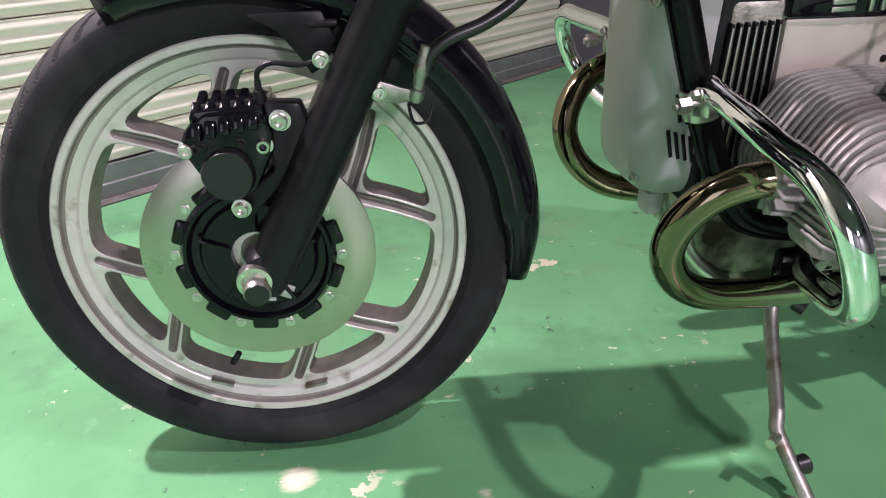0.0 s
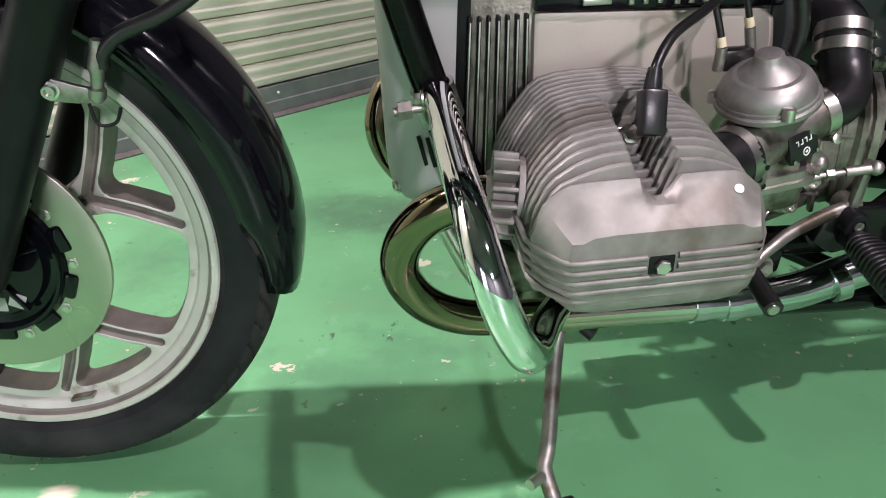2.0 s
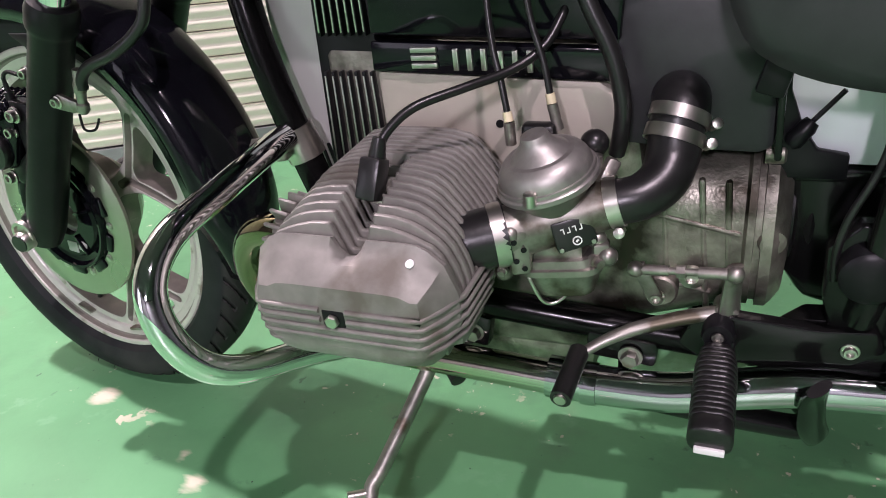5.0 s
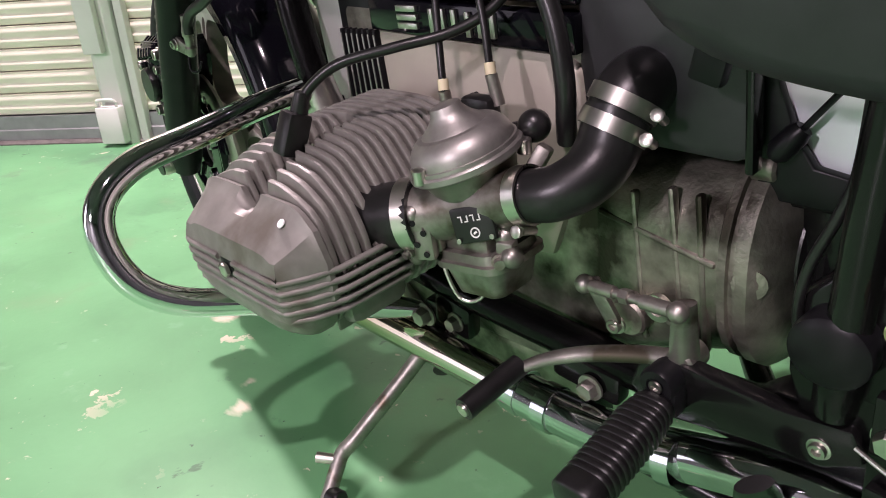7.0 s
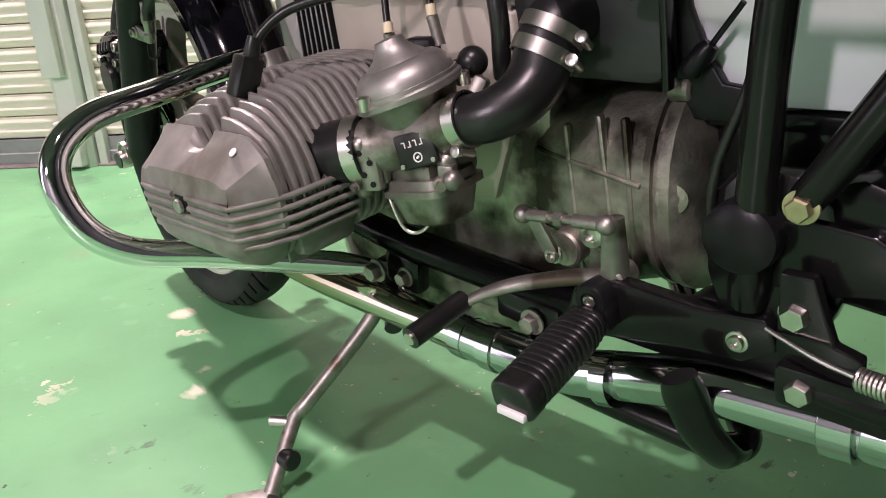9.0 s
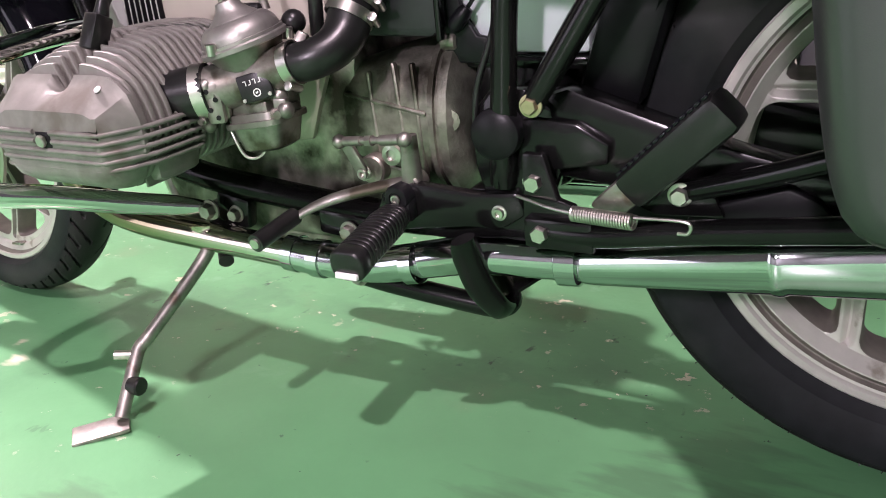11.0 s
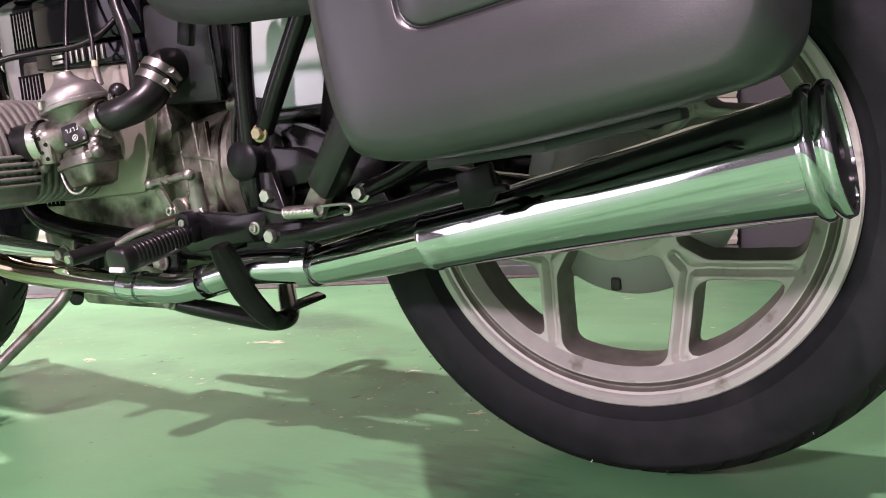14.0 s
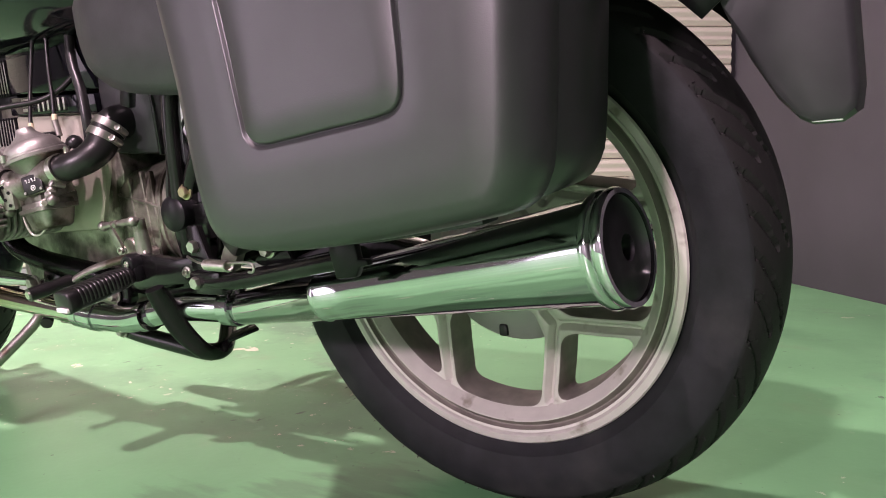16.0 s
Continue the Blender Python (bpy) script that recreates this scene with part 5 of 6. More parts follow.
# gearbox
rings = []
for x, hw, z0, z1, r in ((-0.605, 0.082, 0.268, 0.435, 0.03), (-0.585, 0.086, 0.268, 0.44, 0.035), (-0.54, 0.089, 0.276, 0.452, 0.055), (-0.497, 0.092, 0.286, 0.464, 0.074), (-0.494, 0.098, 0.282, 0.470, 0.08), (-0.488, 0.098, 0.282, 0.470, 0.08),
                         (-0.4875, 0.094, 0.286, 0.465, 0.078), (-0.482, 0.094, 0.286, 0.465, 0.078), (-0.4815, 0.099, 0.281, 0.471, 0.082), (-0.472, 0.099, 0.281, 0.471, 0.082), (-0.467, 0.094, 0.286, 0.465, 0.078), (-0.460, 0.084, 0.296, 0.454, 0.07), (-0.457, 0.06, 0.32, 0.43, 0.05)):
    rings.append([(x, y, z) for y, z in round_rect(-hw, hw, z0, z1, r, 6)])
bm = B()
skin(bm, rings)
gear = part("gearbox", bm, CASTDARK, bike, "grimy ribbed aluminium gearbox")
bm = B()
lathe(bm, [(-0.468, 0.0), (-0.468, 0.062), (-0.455, 0.060), (-0.45, 0.050), (-0.44, 0.055), (-0.432, 0.048), (-0.424, 0.052), (-0.41, 0.044), (-0.40, 0.0)], (0, 0, 0.378), (1, 0, 0), 36)
part("drive_boot", bm, SOFT, gear, "black rubber drive shaft boot")
for a, b in (((-0.602, -0.0815, 0.405), (-0.498, -0.0905, 0.388)), ((-0.568, -0.0845, 0.43), (-0.560, -0.0845, 0.30)), ((-0.535, -0.0865, 0.44), (-0.524, -0.0870, 0.30)), ((-0.60, -0.0825, 0.335), (-0.52, -0.0875, 0.322)), ((-0.512, -0.0885, 0.44), (-0.505, -0.0885, 0.31))):
    bm = B()
    dir_box(bm, a, b, 0.0058, 0.0085, (0, 1, 0), 0.0026)
    part("rib", bm, CASTDARK, gear)
bm = B()
lathe(bm, [(0, 0.012), (0.008, 0.012), (0.0085, 0.006), (0.004, 0.0055), (0.004, 0)], (-0.4745, -0.088, 0.383), (0.4, -1, 0), 16)
part("bolt_boss", bm, CASTDARK, gear)
for p, r in (((-0.478, -0.066, 0.458), 0.010),):
    bm = B()
    lathe(bm, [(-0.007, 0), (-0.007, r), (0.008, r), (0.010, r * 0.8), (0.010, 0)], p, (1, 0, 0), 18)
    part("casting_lug", bm, CASTDARK, gear)
# black frame casting and lower beam behind the gearbox
bm = B()
prism(bm, [(-0.463, 0.335), (-0.463, 0.455), (-0.40, 0.455), (-0.36, 0.42), (-0.355, 0.31), (-0.40, 0.292), (-0.44, 0.300)], -0.052, 0.052, 0.01)
part("frame_casting", bm, FRAMEP, bike, "black frame casting behind the gearbox")
bm = B()
prism(bm, [(-0.545, 0.288), (-0.515, 0.300), (-0.462, 0.302), (-0.44, 0.322), (-0.40, 0.325), (-0.355, 0.315), (-0.350, 0.268), (-0.40, 0.258), (-0.53, 0.262)], -0.117, -0.088, 0.006)
part("frame_beam", bm, FRAMEP, bike, "thick black lower frame beam")
# starter and airbox
bm = B()
prism(bm, [(-0.615, 0.47), (-0.61, 0.60), (-0.482, 0.60), (-0.478, 0.47), (-0.49, 0.463), (-0.56, 0.465)], -0.086, 0.086, 0.008)
air = part("air_filter_box", bm, BOXP, bike, "black air filter box")
bm = B()
dir_box(bm, (-0.480, -0.088, 0.60), (-0.476, -0.088, 0.462), 0.006, 0.014, (0, 1, 0), 0.002)
part("box_strap", bm, FRAMEP, air)


def intake(s):
    """Carburettor, its rubber ducts, clamps and cables on one side."""
    def P(x, y, z):
        return Vector((x, y * s, z))
    up = Vector((-0.22, 0.15 * s, 1)).normalized()
    c = P(-0.653, 0.1715, 0.476) - up * 0.4715
    bm = B()
    lathe(bm, [(0.405, 0.0), (0.405, 0.029), (0.43, 0.030), (0.440, 0.030), (0.452, 0.0335), (0.462, 0.037), (0.466, 0.040)], c, up, 36)
    tube(bm, [P(-0.69, 0.200, 0.430), P(-0.65, 0.180, 0.438), P(-0.60, 0.1705, 0.4525)], (0.0235, 0.024, 0.0205), 24, 4)
    rbox(bm, P(-0.652, 0.165, 0.412), (0.066, 0.058, 0.022), bevel=0.006)
    body = part("carburettor", bm, CARBM, bike, "aged aluminium carburettor")
    bm = B()
    # flange, band, rounded shoulder, flared cone and a short stub
    dome = [(0.4655, 0.70), (0.4655, 0.97), (0.4668, 1.0), (0.4708, 1.0), (0.4720, 0.975), (0.4724, 0.950), (0.4752, 0.945), (0.4756, 0.905), (0.4800, 0.89), (0.4840, 0.855), (0.4876, 0.80), (0.4904, 0.735), (0.4924, 0.66),
            (0.4930, 0.60), (0.4930, 0.565), (0.4958, 0.50), (0.4990, 0.405), (0.5028, 0.325), (0.5062, 0.282), (0.5092, 0.265), (0.5104, 0.25), (0.5108, 0.215), (0.5108, 0.0)]
    lathe(bm, [(h, r * 0.0445) for h, r in dome], c, up, 56)
    part("dome", bm, DOME, body, "turned aluminium dome cap", 16)
    for a in (35, 150, 265):
        p = c + up * 0.469 + Vector((0.0435 * math.cos(radians(a)), 0.0435 * math.sin(radians(a)), 0.0062 * math.cos(radians(a))))
        bm = B()
        lathe(bm, [(-0.005, 0.0055), (0.005, 0.0055), (0.006, 0.004), (0.006, 0)], p, (0, 0, 1), 12)
        part("dome_screw", bm, STEEL, body)
    bm = B()
    rings = []
    for z, hx, hy, r in ((0.368, 0.020, 0.018, 0.010), (0.371, 0.025, 0.022, 0.012), (0.394, 0.031, 0.027, 0.014), (0.395, 0.036, 0.031, 0.015), (0.4005, 0.036, 0.031, 0.015), (0.401, 0.032, 0.028, 0.014), (0.408, 0.031, 0.027, 0.014)):
        rings.append([P(-0.640 + px - 0.1 * (z - 0.4), 0.172 + py, z + 0.14 * px) for px, py in round_rect(-hx, hx, -hy, hy, r, 5)])
    skin(bm, rings)
    bowl = part("float_bowl", bm, CARBM, body, "aluminium float bowl")
    bm = B()
    tube(bm, [P(-0.683, 0.182, 0.402), P(-0.668, 0.196, 0.39), P(-0.655, 0.196, 0.364), P(-0.64, 0.188, 0.364), P(-0.625, 0.18, 0.39), P(-0.62, 0.17, 0.402)], 0.0016, 8, 5)
    part("bowl_clip", bm, STEEL, bowl, "wire clip")
    # square label plate
    n = Vector((0.31, s * 0.94, 0.16)).normalized()
    t = n.cross(Vector((-0.25, 0, 0.96))).normalized()
    pc = P(-0.626, 0.1965, 0.436)
    m = Matrix((t, n, t.cross(n))).transposed().to_4x4()
    m.translation = pc
    bm = B()
    rbox(bm, (0, 0, 0), (0.034, 0.006, 0.0275), bevel=0.0025)
    bmesh.ops.transform(bm, matrix=m, verts=bm.verts)
    lab = part("label_plate", bm, SOFT, body, "black cover plate with white marks")
    bm = B()
    rbox(bm, (0, -0.013, 0), (0.036, 0.02, 0.030), bevel=0.004)
    bmesh.ops.transform(bm, matrix=m, verts=bm.verts)
    part("cover_seat", bm, CARBM, body)
    for q in range(4):
        bm = B()
        rbox(bm, ((-0.0075 + 0.005 * q), 0.0034, 0.005), (0.0009, 0.0006, 0.0048), bevel=0)
        rbox(bm, ((-0.0063 + 0.005 * q), 0.0034, 0.0070 if q % 2 else 0.0030), (0.0026, 0.0006, 0.0009), bevel=0)
        bmesh.ops.transform(bm, matrix=m, verts=bm.verts)
        part("mark", bm, WHITE, lab, "small white mark")
    bm = B()
    lathe(bm, [(0.003, 0.0030), (0.0036, 0.0030), (0.0036, 0.0040), (0.003, 0.0040)], (-0.001, 0, -0.006), (0, 1, 0), 20, True)
    rbox(bm, (-0.001, 0.0033, -0.006), (0.0028, 0.0008, 0.0016), (0, 30, 0), bevel=0)
    bmesh.ops.transform(bm, matrix=m, verts=bm.verts)
    part("round_mark", bm, WHITE, lab, "small white ring mark")
    for dx in (-0.0135, 0.0135):
        bolt(lab, m @ Vector((dx, 0.003, -0.0105)), n, 0.0022, 0.0015, STEEL, name="screw", washer=False)
    for p in (P(-0.686, 0.205, 0.398), P(-0.61, 0.182, 0.424), P(-0.676, 0.21, 0.438), P(-0.60, 0.188, 0.412)):
        bm = B()
        ball(bm, p, 0.0085)
        part("casting_boss", bm, CARBM, body)
    for a, b2, w, h in ((P(-0.615, 0.150, 0.452), P(-0.603, 0.138, 0.478), 0.012, 0.014), (P(-0.690, 0.176, 0.445), P(-0.672, 0.178, 0.462), 0.014, 0.010), (P(-0.668, 0.196, 0.404), P(-0.664, 0.203, 0.432), 0.010, 0.010), (P(-0.607, 0.186, 0.404), P(-0.606, 0.186, 0.424), 0.014, 0.012)):
        bm = B()
        dir_box(bm, a, b2, w, h, (0.3, s, 0), 0.003)
        part("casting_web", bm, CARBM, body)
    for p, ax2, r2, l2 in ((P(-0.665, 0.203, 0.428), Vector((-0.3, s, 0)), 0.0055, 0.010), (P(-0.612, 0.19, 0.409), Vector((0.7, s * 0.7, 0)), 0.0058, 0.012), (P(-0.684, 0.212, 0.405), Vector((0, s, -0.2)), 0.0045, 0.008)):
        bm = B()
        lathe(bm, [(0, r2), (l2 * 0.5, r2), (l2 * 0.55, r2 * 0.7), (l2, r2 * 0.7), (l2, 0)], p, ax2, 14)
        part("jet_screw", bm, OLDSTEEL, body)
    # front duct to the head
    bm = B()
    tube(bm, [P(-0.724, 0.216, 0.426), P(-0.682, 0.198, 0.432)], 0.0262, 28, 1)
    duct = part("inlet_duct", bm, SOFT, body, "black rubber inlet sleeve")
    ax = Vector((0.037, -0.019 * s, 0.004)).normalized()
    bm = B()
    lathe(bm, [(-0.006, 0.0270), (-0.006, 0.0285), (0.006, 0.0285), (0.006, 0.0270)], P(-0.7135, 0.2115, 0.4275) + ax * 0.026, ax, 32, True)
    part("hose_clamp", bm, STEEL, duct, "steel band clamp")
    bm = B()
    rbox(bm, P(-0.670, 0.2085, 0.4215), (0.018, 0.012, 0.042), (0, 0, -s * 25), 0.004)
    flange = part("inlet_flange", bm, CARBM, body, "drilled inlet flange")
    for hx, hz in ((-0.004, 0.012), (0.003, 0.004), (-0.003, -0.006), (0.003, -0.014)):
        bm = B()
        lathe(bm, [(0, 0.0026), (0.0006, 0.0024), (0.0006, 0)], P(-0.670 + hx + 0.0026, 0.2148 - hx * 0.46, 0.4215 + hz), Vector((0.42, s * 0.9, 0)), 12)
        part("drilled_hole", bm, SATIN, flange)
    # rear duct to the air box
    path = [P(-0.606, 0.171, 0.4515), P(-0.594, 0.1695, 0.4535), P(-0.576, 0.163, 0.457), P(-0.562, 0.148, 0.4655), P(-0.557, 0.131, 0.4795), P(-0.556, 0.117, 0.503)]
    bm = B()
    tube(bm, path, (0.0190, 0.0190, 0.0194, 0.0205, 0.0220, 0.0228), 28, 6)
    elbow = part("intake_elbow", bm, SOFT, body, "black rubber intake elbow")
    bm = B()
    tube(bm, [P(-0.556, 0.117, 0.499), P(-0.5545, 0.107, 0.510), P(-0.556, 0.088, 0.513), P(-0.562, 0.045, 0.510)], (0.0232, 0.0240, 0.0248, 0.025), 24, 5)
    part("airbox_spout", bm, SOFT, elbow, "black plastic spout")
    for o, d, r in ((P(-0.5975, 0.1702, 0.4535), Vector((1, -0.12 * s, 0.26)), 0.0216), (P(-0.5572, 0.1215, 0.4925), Vector((0.2, -0.55 * s, 0.82)), 0.0250), (P(-0.5545, 0.1125, 0.5065), Vector((0.2, -0.56 * s, 0.80)), 0.0252)):
        d = d.normalized()
        bm = B()
        lathe(bm, [(-0.0055, r - 0.002), (-0.0055, r), (0.0055, r), (0.0055, r - 0.002)], o, d, 40, True)
        cl = part("hose_clamp", bm, STEEL, elbow, "worn steel band clamp")
        side = Vector((0.05, 0.35 * s, -0.94)) if abs(d.x) > 0.5 else Vector((0.93, -0.30 * s, 0))
        side = (side - d * side.dot(d)).normalized()
        q = o + side * (r + 0.003)
        tng = d.cross(side)
        bm = B()
        tube(bm, [q - tng * 0.009, q + tng * 0.006], 0.0034, 10, 1)
        lathe(bm, [(0, 0.0046), (0.003, 0.0046), (0.0035, 0.0035), (0.0035, 0)], q + tng * (-0.012 if tng.y * s < 0 else 0.007), tng if tng.y * s > 0 else -tng, 14)
        part("clamp_screw", bm, STEEL, cl, "slotted clamp screw")
    # throttle and choke cables
    for a in ([P(-0.69, 0.148, 0.492), P(-0.690, 0.150, 0.513), P(-0.697, 0.142, 0.545), P(-0.708, 0.128, 0.585), P(-0.72, 0.10, 0.68)], [P(-0.652, 0.131, 0.50), P(-0.657, 0.131, 0.523), P(-0.664, 0.125, 0.556), P(-0.678, 0.115, 0.60), P(-0.69, 0.10, 0.68)]):
        bm = B()
        tube(bm, a, 0.0030, 10, 6)
        cb = part("throttle_cable", bm, SOFT, body, "thin black control cable")
        bm = B()
        tube(bm, [a[1] + (a[2] - a[1]) * 0.0, a[1] + (a[2] - a[1]) * 0.25], 0.0042, 10, 1)
        part("ferrule", bm, IVORY, cb, "ivory cable ferrule")
        bm = B()
        tube(bm, [a[0], a[1]], 0.0048, 10, 1)
        part("adjuster", bm, OLDSTEEL, cb, "cable adjuster")
    bm = B()
    rbox(bm, P(-0.668, 0.135, 0.497), (0.03, 0.016, 0.02), bevel=0.004)
    part("cable_block", bm, SOFT, body)
    bm = B()
    ball(bm, P(-0.622, 0.128, 0.487), 0.0125)
    tube(bm, [P(-0.65, 0.135, 0.48), P(-0.622, 0.128, 0.487)], 0.006, 10, 1)
    part("choke_cap", bm, SOFT, body, "round black cap")
    bm = B()
    tube(bm, [P(-0.606, 0.112, 0.472), P(-0.602, 0.116, 0.49), P(-0.600, 0.117, 0.52), P(-0.610, 0.112, 0.56), P(-0.632, 0.105, 0.605), P(-0.65, 0.09, 0.66)], 0.0075, 12, 6)
    part("fuel_hose", bm, SOFT, body, "black fuel hose")
    return body


intake(-1)
intake(1)

# ---- controls, stands and brackets ----
# gear lever with its linkage
bm = B()
lathe(bm, [(-0.006, 0.012), (0.016, 0.012), (0.018, 0.010), (0.018, 0.0)], (-0.505, -0.112, 0.322), (0, -1, 0), 24)
tube(bm, [(-0.504, -0.124, 0.325), (-0.540, -0.130, 0.318), (-0.578, -0.141, 0.309), (-0.598, -0.150, 0.303), (-0.614, -0.157, 0.296), (-0.630, -0.166, 0.287)], (0.0082, 0.0072, 0.0068, 0.0063, 0.0056, 0.005), 14, 5, 0.75)
tube(bm, [(-0.503, -0.124, 0.325), (-0.501, -0.128, 0.376)], (0.0115, 0.0088), 14, 1, 0.6)
lever = part("gear_lever", bm, CARBM, bike, "grey alloy gear lever")
bm = B()
tube(bm, [(-0.632, -0.163, 0.288), (-0.636, -0.226, 0.281)], 0.0098, 18, 1)
pad = part("lever_pad", bm, SOFT, lever, "black rubber lever pad")
bm = B()
lathe(bm, [(0, 0.006), (0.002, 0.0055), (0.0022, 0)], (-0.6362, -0.2262, 0.281), (0, -1, -0.1), 16)
part("pad_tip", bm, STEEL, pad)
bm = B()
tube(bm, [(-0.583, -0.128, 0.3645), (-0.503, -0.137, 0.3735)], 0.0036, 12, 1)
for p, q, r in (((-0.578, -0.1287, 0.3651), (-0.556, -0.131, 0.3675), 0.0052), ((-0.530, -0.134, 0.3705), (-0.506, -0.1367, 0.3732), 0.0056)):
    tube(bm, [p, q], r, 10, 1)
lathe(bm, [(-0.004, 0.006), (0.004, 0.006)], (-0.545, -0.1323, 0.3688), (1, -0.11, 0.11), 6)
rod = part("shift_rod", bm, OLDSTEEL, lever, "dull steel shift rod")
for p in ((-0.586, -0.1275, 0.364), (-0.500, -0.1375, 0.374)):
    bm = B()
    ball(bm, p, 0.0078)
    part("rod_end", bm, OLDSTEEL, rod)
bm = B()
dir_box(bm, (-0.586, -0.120, 0.366), (-0.568, -0.115, 0.326), 0.015, 0.006, (0, 1, 0), 0.003)
arm = part("selector_arm", bm, OLDSTEEL, gear, "dull selector arm")
bm = B()
lathe(bm, [(-0.03, 0.0165), (0.004, 0.0165), (0.006, 0.0145), (0.006, 0.0)], (-0.566, -0.098, 0.326), (0, -1, 0), 24)
part("selector_boss", bm, CASTDARK, gear)
bolt(arm, (-0.568, -0.114, 0.326), (0, -1, 0), 0.0062, 0.006, STEEL, True)
bm = B()
lathe(bm, [(0, 0.006), (0.001, 0.0115), (0.006, 0.0115), (0.007, 0.0062), (0.003, 0.006)], (-0.538, -0.098, 0.345), (0, -1, 0), 24)
part("plug_washer", bm, STEEL, gear, "round filler plug")

# rider's footrest
bm = B()
lathe(bm, [(-0.010, 0.0), (-0.010, 0.0135), (0.008, 0.0145), (0.0115, 0.0125), (0.012, 0.0075), (0.0105, 0.007), (0.0105, 0.0)], (-0.510, -0.139, 0.314), (0, -1, 0), 28)
rbox(bm, (-0.508, -0.140, 0.301), (0.027, 0.020, 0.026), (0, 0, 0), 0.006)
peg = part("footrest", bm, SATIN, bike, "black folding footrest")
bolt(peg, (-0.510, -0.1495, 0.314), (0, -1, 0), 0.0055, 0.0025, STEEL, True, washer=False)


def footrest_rubber(a, b, w, h, count):
    """A rounded block that swells a little towards its tip, with soft ribs over its upper side."""
    a, b = Vector(a), Vector(b)
    d = (b - a).normalized()
    side = d.cross(Vector((0, 0, 1))).normalized()
    up = side.cross(d)

    def section(f, grow, turns):
        c = a.lerp(b, f)
        k = (0.80 + 0.20 * min(1.0, f / 0.25)) * grow
        pts = []
        for ang in turns:
            x, z = math.cos(ang), math.sin(ang)
            r = (abs(x) ** 3.0 + abs(z) ** 3.0) ** (-1 / 3.0)
            pts.append(c + side * (x * r * w / 2 * k) + up * (z * r * h / 2 * k))
        return pts

    full = np.linspace(0, math.tau, 40, endpoint=False)
    bm = B()
    skin(bm, [section(f, g, full) for f, g in ((-0.01, 0.55), (0.0, 0.86), (0.03, 0.94), (0.2, 0.95), (0.5, 0.95), (0.845, 0.95), (0.855, 0.99), (0.975, 0.99), (0.99, 0.95), (1.0, 0.82))])
    root = part("footrest_rubber", bm, SOFT, peg, "ribbed black footrest rubber", 60)
    over = np.linspace(radians(-25), radians(205), 30)
    step = 0.80 / count
    for k in range(count):
        f = 0.035 + step * (k + 0.5)
        bm = B()
        skin(bm, [section(f + step * t, g, over) for t, g in ((-0.40, 0.93), (-0.33, 0.972), (-0.18, 0.995), (0.18, 0.995), (0.33, 0.972), (0.40, 0.93))], closed=False)
        part("rib", bm, SOFT, root, smooth=60)
    return root


rub = footrest_rubber((-0.509, -0.150, 0.299), (-0.508, -0.252, 0.2845), 0.0365, 0.0325, 14)
bm = B()
rbox(bm, (-0.508, -0.2515, 0.2755), (0.024, 0.006, 0.006), (-8, 0, 0), 0.001)
part("rubber_tip", bm, WHITE, rub, "pale worn tip")
for p, r in (((-0.59, -0.124, 0.259), 0.009), ((-0.755, -0.122, 0.262), 0.008)):
    bolt(bike, p, (0, -1, 0), r, 0.010, OLDSTEEL)
bm = B()
rbox(bm, (-0.762, -0.112, 0.265), (0.05, 0.02, 0.04), (0, 10, 0), 0.006)
part("frame_lug", bm, FRAMEP, bike, "black frame lug")
bm = B()
rbox(bm, (-0.60, -0.110, 0.262), (0.07, 0.02, 0.03), (0, 5, 0), 0.005)
part("frame_lug", bm, FRAMEP, bike, "black frame lug")

# passenger footrest, folded up
bm = B()
dir_box(bm, (-0.296, -0.152, 0.324), (-0.266, -0.162, 0.356), 0.026, 0.014, (0, 1, 0), 0.003)
pp = part("passenger_footrest", bm, OLDSTEEL, bike, "passenger footrest bracket")
bm = B()
dir_box(bm, (-0.270, -0.160, 0.350), (-0.193, -0.186, 0.432), 0.034, 0.034, (0, 1, 0), 0.008)
pad2 = part("peg_rubber", bm, SOFT, pp, "smooth black passenger footrest, folded up")
for k in range(14):
    q = (k + 0.7) / 14.5
    bm = B()
    rbox(bm, (-0.2815 + 0.074 * q, -0.1655 - 0.026 * q, 0.3635 + 0.079 * q), (0.0030, 0.012, 0.0055), (0, 43, 0), 0.001)
    part("notch", bm, GLOSS, pad2)
bm = B()
prism(bm, [(-0.285, 0.335), (-0.26, 0.350), (-0.225, 0.358), (-0.205, 0.345), (-0.195, 0.325), (-0.25, 0.322)], -0.144, -0.132, 0.003)
part("peg_bracket", bm, FRAMEP, pp)

# stay bar under the case, with its hook, and the rack strut
bm = B()
tube(bm, [(-0.352, -0.150, 0.300), (-0.30, -0.158, 0.303), (-0.22, -0.164, 0.318), (-0.10, -0.185, 0.343), (-0.052, -0.191, 0.352)], 0.0112, 16, 5)
dir_box(bm, (-0.368, -0.150, 0.298), (-0.30, -0.158, 0.302), 0.018, 0.03, (0, 0, 1), 0.004)
stay = part("stay_bar", bm, FRAMEP, bike, "black stay bar")
bm = B()
prism(bm, [(-0.085, 0.362), (-0.050, 0.372), (-0.047, 0.352), (-0.036, 0.352), (-0.034, 0.346), (-0.046, 0.344), (-0.052, 0.333), (-0.078, 0.330)], -0.206, -0.196, 0.002)
part("hook_plate", bm, SATIN, stay, "black hook plate")
bm = B()
tube(bm, [(-0.228, -0.140, 0.346), (-0.17, -0.150, 0.366), (-0.10, -0.170, 0.398)], 0.0095, 14, 3)
part("rack_strut", bm, FRAMEP, bike, "black rack strut")
bm = B()
